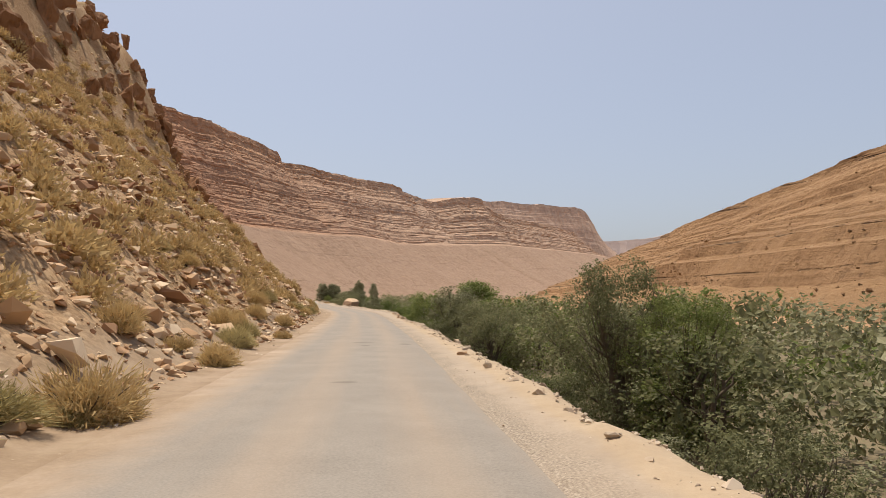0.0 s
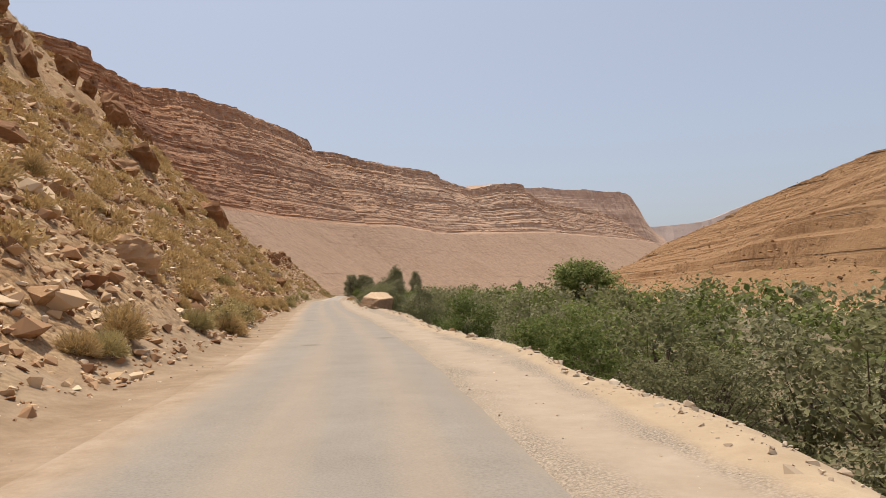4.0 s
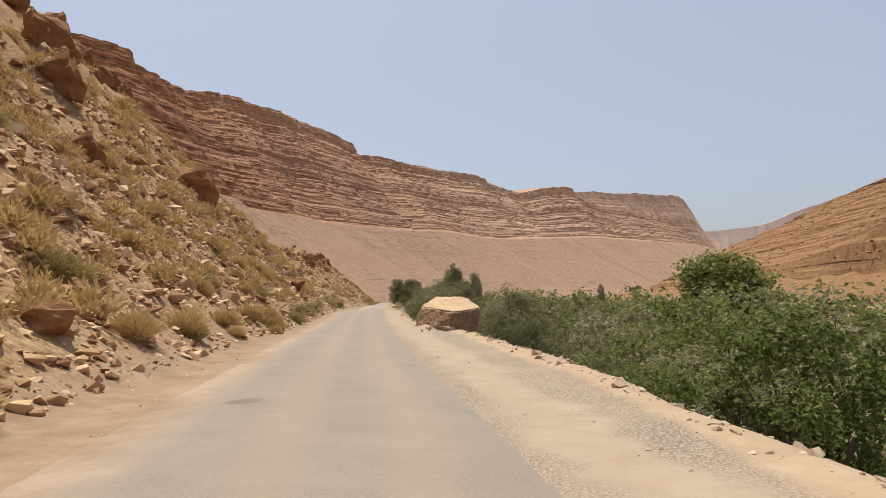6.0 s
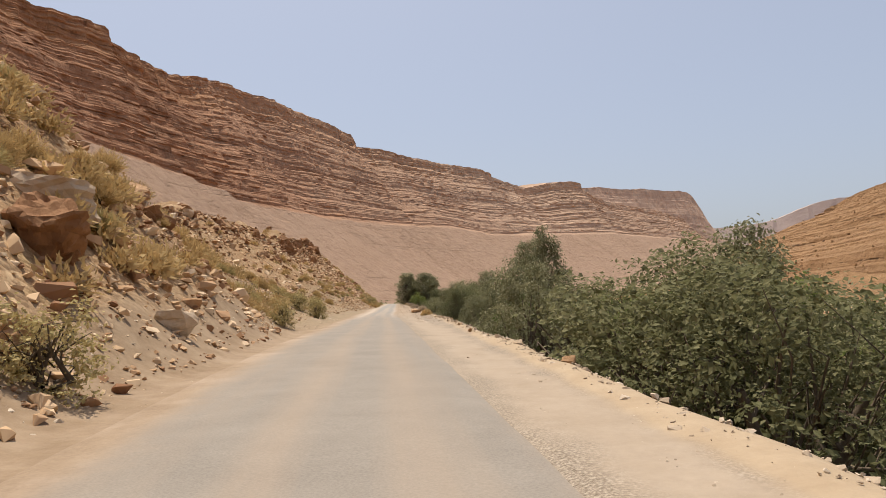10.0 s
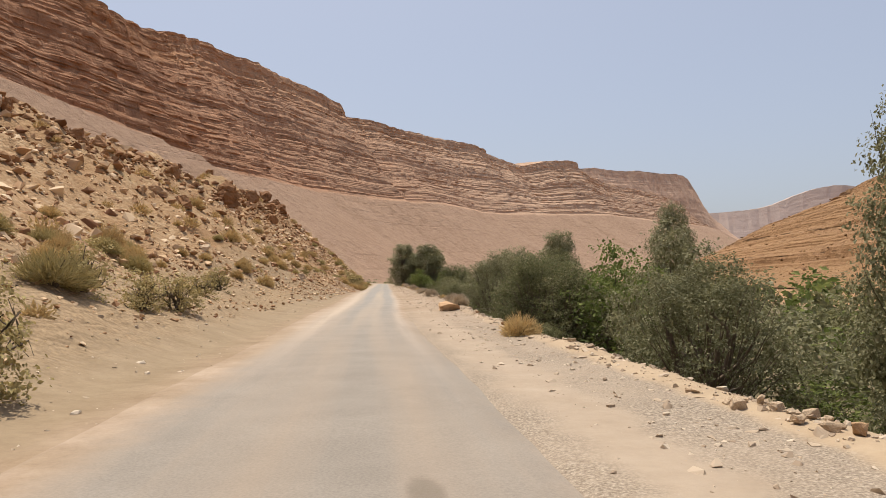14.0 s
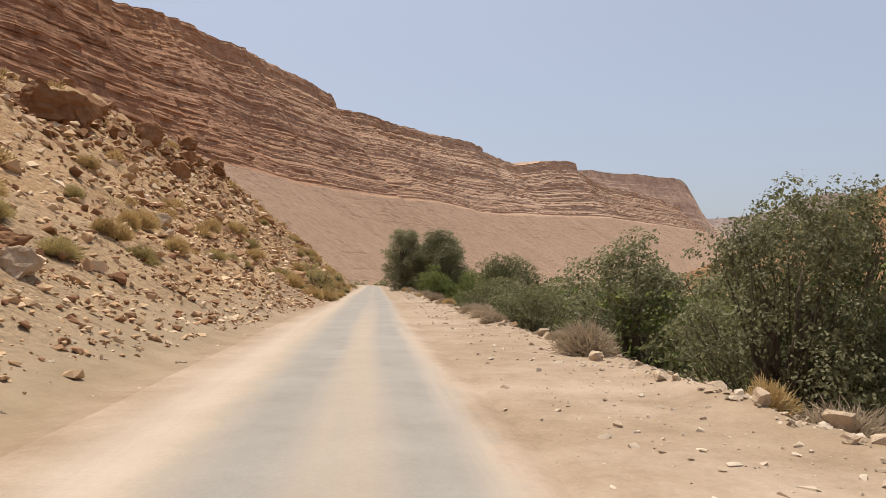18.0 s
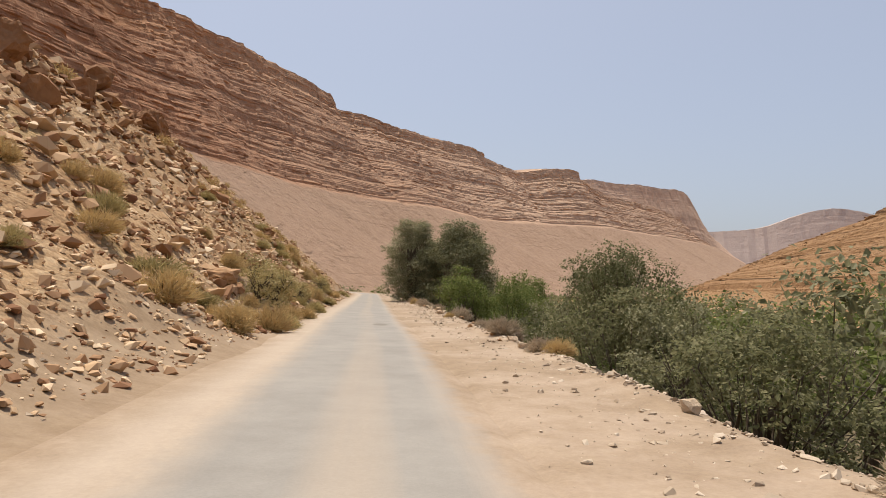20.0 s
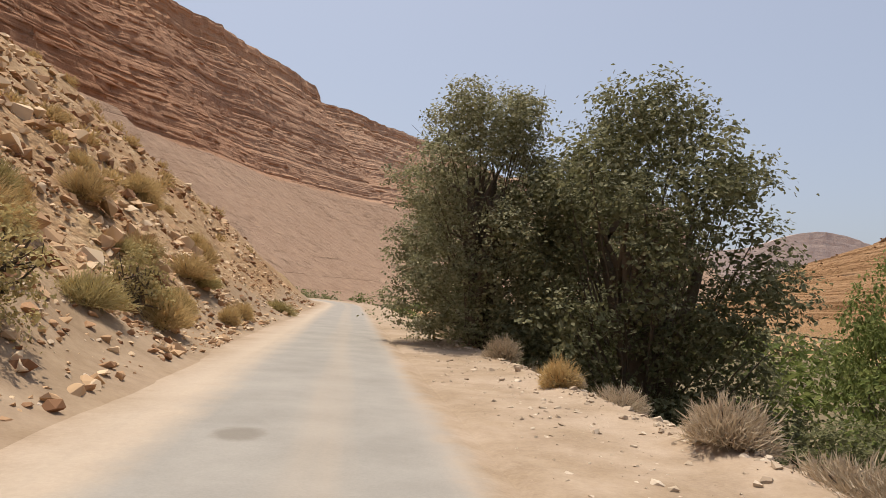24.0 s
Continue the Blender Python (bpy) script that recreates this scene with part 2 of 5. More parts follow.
def road_mat():
    m, nt, b = node_mat("worn_asphalt", 0.85)
    p = where(nt)
    u, s = attr(nt, "lateral"), attr(nt, "along")
    stretch = nt.nodes.new("ShaderNodeCombineXYZ")
    nt.links.new(mth(nt, "MULTIPLY", u, 1.2), stretch.inputs[0])
    nt.links.new(mth(nt, "MULTIPLY", s, 0.05), stretch.inputs[1])
    streak = nz(nt, stretch.outputs[0], 1.6, 6, 0.6)
    blot, fine = nz(nt, p, 0.7, 6, 0.65), nz(nt, p, 40.0, 3, 0.6)
    grey = ramp(nt, fine, [(0.3, (0.202, 0.178, 0.15)), (0.7, (0.302, 0.267, 0.227))])
    grey = mixc(nt, 0.3, grey, ramp(nt, blot, [(0.35, (0.195, 0.17, 0.142)), (0.65, (0.34, 0.298, 0.25))]))
    dust = ramp(nt, nz(nt, p, 1.1, 8, 0.7), [(0.3, (0.36, 0.272, 0.198)), (0.7, (0.455, 0.357, 0.272))])
    inner = mth(nt, "SUBTRACT", 1.0, step(nt, mth(nt, "ABSOLUTE", mth(nt, "ADD", u, 0.85)), 1.2, 2.15))
    soil = ramp(nt, nz(nt, p, 1.1, 8, 0.7), [(0.3, (0.205, 0.14, 0.085)), (0.5, (0.275, 0.197, 0.127)), (0.7, (0.345, 0.26, 0.176))])
    dust = mixc(nt, mth(nt, "MULTIPLY", step(nt, nz(nt, p, 0.35, 6, 0.7), 0.36, 0.6), mth(nt, "SUBTRACT", 0.85, mth(nt, "MULTIPLY", inner, 0.45))), dust, soil)
    powder = ramp(nt, nz(nt, p, 0.9, 6, 0.65), [(0.3, (0.40, 0.335, 0.265)), (0.7, (0.48, 0.41, 0.335))])
    dust = mixc(nt, mth(nt, "MULTIPLY", mth(nt, "MULTIPLY", step(nt, s, 200.0, 240.0), inner), 0.65), dust, powder)
    dust = mixc(nt, 0.07, dust, ramp(nt, nz(nt, p, 9.0, 5, 0.7), [(0.3, (0.15, 0.09, 0.05)), (0.7, (0.46, 0.34, 0.21))]))
    # dust gathers along the edges and between the wheel tracks, and more of it further up the valley
    frayed = mth(nt, "ADD", u, mth(nt, "MULTIPLY", mth(nt, "SUBTRACT", nz(nt, p, 1.3, 6, 0.7), 0.5), 0.7))
    side = mth(nt, "MAXIMUM", step(nt, mth(nt, "MULTIPLY", frayed, -1.0), 1.9, 2.95), mth(nt, "MULTIPLY", step(nt, frayed, 1.2, 1.6), mth(nt, "ADD", 0.25, mth(nt, "MULTIPLY", step(nt, s, 200.0, 265.0), 0.75))))
    mid = mth(nt, "MULTIPLY", step(nt, mth(nt, "ABSOLUTE", mth(nt, "ADD", u, 0.15)), 0.7, 0.1), 0.1)
    dusty = step(nt, s, 200.0, 265.0)
    tracks = mth(nt, "MULTIPLY", dusty, mth(nt, "MAXIMUM", mid, mth(nt, "MAXIMUM", step(nt, mth(nt, "MULTIPLY", frayed, -1.0), 1.35, 2.1), step(nt, frayed, 0.85, 1.4))))
    def lane(u0, half):
        return mth(nt, "SUBTRACT", 1.0, step(nt, mth(nt, "ABSOLUTE", mth(nt, "SUBTRACT", wander, u0)), 0.0, half))
    wander = mth(nt, "ADD", u, mth(nt, "MULTIPLY", mth(nt, "SUBTRACT", nz(nt, stretch.outputs[0], 0.6, 3, 0.5), 0.5), 0.5))
    swept = mth(nt, "MAXIMUM", lane(0.5, 0.55), lane(-0.95, 0.6))           # where the tyres run
    early = mth(nt, "SUBTRACT", mth(nt, "MULTIPLY", swept, 0.3), mth(nt, "MULTIPLY", lane(-0.25, 0.35), 0.3))
    late = mth(nt, "SUBTRACT", mth(nt, "MULTIPLY", lane(-0.2, 0.5), 0.12), mth(nt, "MULTIPLY", swept, 0.25))
    worn = mth(nt, "ADD", mth(nt, "MULTIPLY", early, mth(nt, "SUBTRACT", 1.0, dusty)), mth(nt, "MULTIPLY", late, dusty))
    heavy = mth(nt, "MULTIPLY", step(nt, s, 205.0, 232.0), mth(nt, "SUBTRACT", 1.0, step(nt, s, 262.0, 290.0)))
    worn = mth(nt, "ADD", worn, mth(nt, "MULTIPLY", mth(nt, "SUBTRACT", 1.0, mth(nt, "MULTIPLY", swept, 1.1)), mth(nt, "MULTIPLY", heavy, 0.42)))
    amount = mth(nt, "ADD", mth(nt, "ADD", mth(nt, "MAXIMUM", side, tracks), worn), mth(nt, "MULTIPLY", mth(nt, "SUBTRACT", streak, 0.44), 0.8))
    fac = nt.nodes.new("ShaderNodeClamp")
    nt.links.new(amount, fac.inputs[0])
    grey = mixc(nt, mth(nt, "MULTIPLY", dusty, 0.6), grey, ramp(nt, blot, [(0.3, (0.25, 0.24, 0.222)), (0.7, (0.34, 0.325, 0.298))]))
    dust = mixc(nt, 0.12, dust, ramp(nt, nz(nt, p, 21.0, 4, 0.7), [(0.35, (0.13, 0.09, 0.055)), (0.7, (0.52, 0.42, 0.30))]))
    col = mixc(nt, fac.outputs[0], grey, dust)
    ridge = mth(nt, "MULTIPLY", mth(nt, "MAXIMUM", lane(-2.0, 0.5), lane(1.0, 0.35)), mth(nt, "MULTIPLY", step(nt, s, 195.0, 235.0), step(nt, streak, 0.3, 0.55)))
    col = mixc(nt, mth(nt, "MULTIPLY", ridge, mth(nt, "SUBTRACT", 0.34, mth(nt, "MULTIPLY", step(nt, s, 255.0, 285.0), 0.2))), col, (0.54, 0.445, 0.365))      # pale powder thrown up beside the tracks
    # old oil and repair stains: (along, lateral, half width, half length)
    wear = mth(nt, "MULTIPLY", mth(nt, "SUBTRACT", nz(nt, p, 3.5, 4, 0.7), 0.5), 1.6)
    stains = 0.0
    for s0, u0, hw, hl in ((22.8, -0.3, 0.16, 0.3), (24.6, -0.35, 0.4, 0.3), (23.6, 1.0, 0.22, 0.35), (12.8, -0.58, 0.24, 0.16), (50.0, -2.2, 0.3, 0.3), (60, 0.0, 0.3, 0.6), (89.4, -1.4, 0.3, 0.35), (91.8, 1.0, 0.3, 0.35), (110, -1.8, 0.3, 0.3),
                           (155, -0.8, 0.3, 0.35), (190.5, -0.4, 0.2, 0.2), (203.5, 0.35, 0.14, 0.5), (244.5, -0.9, 0.15, 0.25), (248.4, -1.4, 0.15, 0.2), (296.5, 0.35, 0.3, 0.8), (326.3, -1.0, 0.25, 0.35)):
        du, ds = mth(nt, "DIVIDE", mth(nt, "SUBTRACT", u, u0), hw), mth(nt, "DIVIDE", mth(nt, "SUBTRACT", s, s0), hl)
        d = mth(nt, "ADD", mth(nt, "ADD", mth(nt, "MULTIPLY", du, du), mth(nt, "MULTIPLY", ds, ds)), wear)
        stains = mth(nt, "MAXIMUM", stains, mth(nt, "SUBTRACT", 1.0, step(nt, d, 0.2, 1.5)))
    col = mixc(nt, mth(nt, "MULTIPLY", stains, 0.55), col, (0.135, 0.112, 0.085))
    nt.links.new(col, b.inputs["Base Color"])
    bump(nt, b, fine, 0.25, 0.02)
    return m


def strata_mat(name, cols, period, talus, wob=4.0, lines=0.5, joints=0.35, grit=0.09, ledge_shade_gap=2.3, cap=(0.42, 0.215, 0.10), far=(0.55, 0.39, 0.276)):
    """Bedded rock: bands and painted ledge-shade lines that follow the beds, upright joints, and scree where the scree
    attribute says so.
    """
    m, nt, b = node_mat(name, 0.95)
    p = where(nt)
    bed = attr(nt, "bed")
    n1 = nz(nt, p, 0.01, 5, 0.55)
    warp = mth(nt, "ADD", bed, mth(nt, "MULTIPLY", mth(nt, "SUBTRACT", n1, 0.5), wob))
    layer = nt.nodes.new("ShaderNodeCombineXYZ")
    nt.links.new(mth(nt, "MULTIPLY", warp, 1.0 / period), layer.inputs[2])
    bands = nz(nt, layer.outputs[0], 1.0, 8, 0.8)
    col = ramp(nt, bands, [(0.32, cols[0]), (0.44, cols[1]), (0.56, cols[2]), (0.68, cols[3])])
    mott = nz(nt, p, grit, 9, 0.75)
    col = mixc(nt, 0.4, col, ramp(nt, mott, [(0.32, cols[0]), (0.5, cols[2]), (0.68, cols[3])]))
    big = nz(nt, p, 0.012, 4, 0.5)
    col = mixc(nt, mth(nt, "MULTIPLY", step(nt, big, 0.45, 0.65), 0.35), col, cols[1])
    # thin dark lines, the shade of ledges painted in, broken along their length
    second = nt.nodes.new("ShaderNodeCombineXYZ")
    nt.links.new(mth(nt, "MULTIPLY", warp, 1.0 / ledge_shade_gap), second.inputs[2])
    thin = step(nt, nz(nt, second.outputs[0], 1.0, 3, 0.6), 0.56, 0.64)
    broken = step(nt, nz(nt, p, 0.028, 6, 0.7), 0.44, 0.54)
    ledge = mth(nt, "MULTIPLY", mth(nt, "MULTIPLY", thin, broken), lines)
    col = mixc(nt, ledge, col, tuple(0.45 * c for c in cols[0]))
    # upright joints
    squash = nt.nodes.new("ShaderNodeMapping")
    squash.inputs["Scale"].default_value = (0.16, 0.16, 0.02)
    nt.links.new(p, squash.inputs["Vector"])
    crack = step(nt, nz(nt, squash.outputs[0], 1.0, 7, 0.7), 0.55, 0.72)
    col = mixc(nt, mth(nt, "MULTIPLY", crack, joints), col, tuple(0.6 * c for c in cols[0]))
    scree = mixc(nt, 0.35, ramp(nt, nz(nt, p, 0.02, 8, 0.6), [(0.3, talus[0]), (0.7, talus[1])]), ramp(nt, nz(nt, p, 0.16, 8, 0.75), [(0.3, cols[0]), (0.55, talus[1]), (0.75, cols[3])]))
    col = mixc(nt, mth(nt, "MULTIPLY", attr(nt, "cap"), step(nt, mott, 0.35, 0.6)), col, cap)
    # distance haze painted into the beds' colour towards the far tone
    col = mixc(nt, attr(nt, "far_haze"), col, mixc(nt, 0.78, col, far))
    col = mixc(nt, attr(nt, "scree"), col, scree)
    nt.links.new(col, b.inputs["Base Color"])
    h = mth(nt, "SUBTRACT", mth(nt, "ADD", bands, mott), mth(nt, "ADD", mth(nt, "MULTIPLY", ledge, 0.6), mth(nt, "MULTIPLY", crack, 0.4)))
    bump(nt, b, h, 0.9, 2.5)
    return m


M_EARTH, M_ROAD = ground_mat(), road_mat()
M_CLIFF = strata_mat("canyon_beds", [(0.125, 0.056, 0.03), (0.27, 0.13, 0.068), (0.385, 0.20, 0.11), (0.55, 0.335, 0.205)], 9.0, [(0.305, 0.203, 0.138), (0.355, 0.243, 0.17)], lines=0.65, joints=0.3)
# mesa: base colours lightened to imitate distance haze
M_MESA = strata_mat("haze_tinted_mesa_beds", [(0.36, 0.235, 0.165), (0.49, 0.337, 0.243), (0.55, 0.385, 0.283), (0.61, 0.44, 0.33)], 14.0, [(0.37, 0.262, 0.193), (0.40, 0.287, 0.214)], lines=0.45, joints=0.15)
M_HILL = strata_mat("hill_beds", [(0.10, 0.052, 0.025), (0.275, 0.157, 0.077), (0.36, 0.212, 0.107), (0.53, 0.355, 0.20)], 7.0, [(0.30, 0.174, 0.084), (0.36, 0.215, 0.105)], wob=5.0, lines=1.0, joints=0.2, grit=0.25, ledge_shade_gap=4.0)
# butte: the same, haze put into still paler, flatter colours
M_BUTTE = strata_mat("haze_tinted_butte_rock", [(0.46, 0.36, 0.31), (0.48, 0.38, 0.33), (0.50, 0.40, 0.35), (0.52, 0.415, 0.365)], 40.0, [(0.43, 0.35, 0.325), (0.45, 0.37, 0.345)], lines=0.1, joints=0.05)
M_ROCK = rock_mat("slope_rock", (0.22, 0.115, 0.055), (0.42, 0.25, 0.13), (0.56, 0.39, 0.24), 1.2, 0.1)
M_CRAG = rock_mat("crag_rock", (0.14, 0.063, 0.029), (0.285, 0.145, 0.069), (0.43, 0.26, 0.143), 0.5, 0.3)
M_PALE = rock_mat("pale_boulder_rock", (0.34, 0.235, 0.15), (0.52, 0.395, 0.275), (0.66, 0.54, 0.40), 1.5, 0.08)
M_RUBBLE = island_mat("rubble", [(0.0, (0.19, 0.088, 0.045)), (0.25, (0.385, 0.232, 0.128)), (0.65, (0.54, 0.372, 0.222)), (1.0, (0.70, 0.55, 0.38))], 0.92, 0.0)
M_CRESTROCK = island_mat("crest_rock", [(0.0, (0.14, 0.066, 0.032)), (0.4, (0.28, 0.15, 0.075)), (0.8, (0.43, 0.27, 0.15)), (1.0, (0.56, 0.40, 0.25))], 0.92, 0.0)
M_PEBBLE = island_mat("pebbles", [(0.0, (0.22, 0.16, 0.11)), (0.4, (0.42, 0.33, 0.24)), (1.0, (0.68, 0.58, 0.46))], 0.92)
M_STRAW = island_mat("dry_twigs", [(0.0, (0.33, 0.24, 0.12)), (0.35, (0.50, 0.36, 0.17)), (0.7, (0.60, 0.445, 0.22)), (1.0, (0.46, 0.345, 0.155))], 0.9, 0.5, 0.1, 0.25)
M_GREYSTRAW = island_mat("grey_dry_twigs", [(0.0, (0.32, 0.25, 0.17)), (0.5, (0.46, 0.37, 0.265)), (1.0, (0.60, 0.50, 0.37))], 0.9, 0.4, 0.1, 0.25)
M_OLIVE = island_mat("olive_twigs", [(0.0, (0.29, 0.235, 0.105)), (0.5, (0.43, 0.355, 0.165)), (1.0, (0.55, 0.45, 0.23))], 0.9, 0.4, 0.1, 0.25)
M_BARK = rock_mat("bark", (0.06, 0.045, 0.03), (0.13, 0.10, 0.07), (0.20, 0.16, 0.12), 6.0, 0.02)
M_LEAF_A = island_mat("willow_leaves", [(0.0, (0.10, 0.107, 0.05)), (0.5, (0.182, 0.182, 0.088)), (1.0, (0.32, 0.30, 0.165))], 0.75, 0.4, 0.1, 0.4)
M_LEAF_B = island_mat("bright_leaves", [(0.0, (0.062, 0.086, 0.023)), (0.5, (0.14, 0.175, 0.05)), (1.0, (0.29, 0.31, 0.11))], 0.7, 0.4, 0.1, 0.4)
M_LEAF_C = island_mat("dark_leaves", [(0.0, (0.12, 0.125, 0.06)), (0.5, (0.215, 0.21, 0.11)), (1.0, (0.41, 0.385, 0.235))], 0.6, 0.3, 0.2, 0.4)


# ---- builders ----
def link(name, bm, material, parent=None, label="", smooth=False):
    me = bpy.data.meshes.new(name)
    bm.to_mesh(me)
    bm.free()
    return finish(name, me, material, parent, label, smooth)


def finish(name, me, material, parent=None, label="", smooth=False):
    me.materials.append(material)
    if smooth:
        me.polygons.foreach_set("use_smooth", [True] * len(me.polygons))
    ob = new(name, me)
    if parent:
        ob.parent = parent
    if label:
        tagged(ob, label)
    return ob


def sheet(name, verts, nrow, ncol, material, attrs=None, smooth=True, extra=None):
    """A grid of nrow x ncol points as one mesh."""
    i = np.arange(nrow - 1)[:, None] * ncol + np.arange(ncol - 1)[None, :]
    faces = np.stack([i, i + 1, i + ncol + 1, i + ncol], -1).reshape(-1, 4)
    if extra is not None:
        faces = np.vstack([faces, extra[1] + len(verts)])
        verts = np.vstack([verts, extra[0]])
    me = bpy.data.meshes.new(name)
    me.from_pydata(verts.tolist(), [], faces.tolist())
    for key, vals in (attrs or {}).items():
        a = me.attributes.new(key, "FLOAT", "POINT")
        a.data.foreach_set("value", np.resize(vals, len(verts)).astype(np.float32))
    return finish(name, me, material, smooth=smooth)


def fbm(x, y, scale, octaves=4, seed=0.0):
    """Smooth value noise on numpy arrays, about -1 to 1."""
    out, amp, tot = 0.0, 1.0, 0.0
    for k in range(octaves):
        X, Y = x / scale + 17.3 * k + seed, y / scale - 9.1 * k + 2.7 * seed
        xi, yi = np.floor(X), np.floor(Y)
        fx, fy = X - xi, Y - yi
        fx, fy = fx * fx * (3 - 2 * fx), fy * fy * (3 - 2 * fy)

        def hsh(a, c):
            h = np.sin(a * 127.1 + c * 311.7 + 74.7) * 43758.5453
            return (h - np.floor(h)) * 2 - 1
        v = (hsh(xi, yi) * (1 - fx) + hsh(xi + 1, yi) * fx) * (1 - fy) + (hsh(xi, yi + 1) * (1 - fx) + hsh(xi + 1, yi + 1) * fx) * fy
        out, tot, amp, scale = out + amp * v, tot + amp, amp * 0.5, scale * 0.5
    return out / tot


# ---- the road's line ----
_px, _py, _pz = (np.array([r[k] for r in PATH]) for k in (1, 2, 3))
_seg = np.hypot(np.diff(_px), np.diff(_py))
_ps = np.r_[0.0, np.cumsum(_seg)]
END = float(_ps[-1])
LINE_S = np.arange(-90.0, 620.0, 1.0)


def _line():
    x, y = np.interp(LINE_S, _ps, _px), np.interp(LINE_S, _ps, _py)
    z = np.interp(LINE_S, _ps, _pz) - 1.5
    h0 = math.atan2(-(_px[3] - _px[0]), _py[3] - _py[0])
    h1 = math.atan2(-(_px[-1] - _px[-9]), _py[-1] - _py[-9])
    back = LINE_S < 0
    x[back], y[back] = _px[0] - math.sin(h0) * LINE_S[back], _py[0] + math.cos(h0) * LINE_S[back]
    hx, hy, h = _px[-1], _py[-1], h1
    for i in np.nonzero(LINE_S > END)[0]:
        if LINE_S[i] > END + 75:
            h += 0.010 if h < h1 + 0.9 else 0.0
        hx, hy = hx - math.sin(h), hy + math.cos(h)
        x[i], y[i] = hx, hy
    k = np.ones(13) / 13

    def smooth(a):
        p = np.r_[2 * a[0] - a[6:0:-1], a, 2 * a[-1] - a[-2:-8:-1]]
        return np.convolve(p, k, "valid")
    return smooth(x), smooth(y), smooth(smooth(z))


LX, LY, LZ = _line()
_tx, _ty = np.gradient(LX), np.gradient(LY)
_tl = np.hypot(_tx, _ty)
TX, TY = _tx / _tl, _ty / _tl


def place(s, u):
    """World x, y at a distance along the road and to its right."""
    x, y = np.interp(s, LINE_S, LX), np.interp(s, LINE_S, LY)
    tx, ty = np.interp(s, LINE_S, TX), np.interp(s, LINE_S, TY)
    return x + u * ty, y - u * tx


def keyed(s, table):
    return np.interp(s, [r[0] for r in table], [r[1] for r in table])


FOOT = [(-90, 3.3), (30, 3.3), (60, 3.6), (110, 4.0), (150, 3.4), (180, 3.1), (215, 3.8), (250, 3.4), (290, 2.5), (330, 2.6), (400, 3.0), (620, 3)]
RISE = [(-90, 44), (100, 44), (140, 45), (160, 48), (185, 48), (200, 44), (212, 39.5), (225, 35.5), (240, 33), (265, 33), (300, 38), (325, 43), (350, 41), (420, 36), (620, 30)]
REACH = [(-90, 20), (120, 20), (150, 26), (197, 36), (212, 28), (225, 23), (265, 25), (300, 20), (325, 18), (350, 22), (380, 24), (420, 22), (620, 20)]
CRAG = [(-90, 20), (100, 20), (118, 25), (145, 18), (165, 8), (200, 4), (215, 0), (620, 0)]
LIP = [(-90, 2.8), (10, 2.8), (42, 2.75), (60, 2.9), (85, 4.1), (98, 3.4), (110, 4.3), (126, 4.45), (140, 3.7), (160, 3.4), (180, 3.8), (200, 4.5), (235, 4.8), (270, 4.3), (295, 4.1), (320, 4.4), (345, 3.8), (620, 4)]
BANK = [(-90, 0.0), (180, 0.0), (192, 1.0), (235, 1.0), (252, 0.2), (290, 0.0), (620, 0)]
FLOOR = -4.3


def height(s, u, rough=True):
    """The land's height at a distance along the road and to its right."""
    s, u = np.broadcast_arrays(np.asarray(s, float), np.asarray(u, float))
    road = np.interp(s, LINE_S, LZ)
    wx = fbm(s, u, 9.0, 4, 1.0)
    # left: bank and slope
    d = np.maximum(-u - keyed(s, FOOT) + 0.5 * fbm(s, u * 0, 5.0, 3, 5.0), 0.0)
    t, D, cr = np.tan(np.radians(keyed(s, RISE))), keyed(s, REACH), keyed(s, CRAG)
    D = D * (1 + 0.18 * fbm(s, s * 0, 22.0, 3, 3.0))
    w = 1.48 + 4.5 * keyed(s, BANK)
    z = t * (np.sqrt(np.minimum(d, D) ** 2 + w ** 2) - w) + 0.25 * np.clip(d / 2, 0, 1) * keyed(s, BANK)
    c = np.clip((d - D) / 10.0, 0, 1)
    z = z + cr * c
    z = z - np.maximum(d - D - 10.0 * (cr > 1), 0) * 0.22
    if rough:
        amp = np.clip(d / 3.0, 0, 1)
        z = z + amp * (0.6 * wx + 0.5 * fbm(s, u, 3.0, 4, 2.0) + 0.3 * np.abs(fbm(s, u, 1.6, 3, 12.0))) * (1 + 0.05 * d)
        z = z + amp * c * 3.0 * fbm(s, u, 6.0, 4, 9.0)
    # right: shoulder, lip and drop to the valley floor
    e = u - keyed(s, LIP) - 0.35 * fbm(s, s * 0, 3.0, 3, 4.0)
    lipbump = 0.16 * np.exp(-((e + 0.25) / 0.35) ** 2) * (0.5 + 0.8 * fbm(s, u, 1.5, 3, 6.0))
    drop = np.clip(e / 2.7, 0, 1)
    drop = drop * drop * (3 - 2 * drop)
    zr = road * (1 - drop) + FLOOR * drop + lipbump
    if rough:
        zr = zr + np.clip(e, 0, 3) / 3 * 0.5 * wx + np.clip((u - 1.8) / 1.0, 0, 1) * 0.008 * fbm(s, u, 1.2, 3, 7.0)
    zr = zr + 0.42 * np.exp(-((s - 130.3) / 1.5) ** 2 - ((u - 2.75) / 0.6) ** 2) * (1 + 0.5 * fbm(s, u, 0.9, 3, 17.0))      # rubble heaped against the fallen block
    zl = np.maximum(road * np.clip(1 - d / 60, 0, 1) + z, FLOOR - 0.3) - 0.03 * np.clip((-u - 2.6) / 0.6, 0, 1)
    return np.where(u < 0, zl, zr)


def spot(s, u):
    x, y = place(s, u)
    return Vector((float(x), float(y), float(height(s, u))))


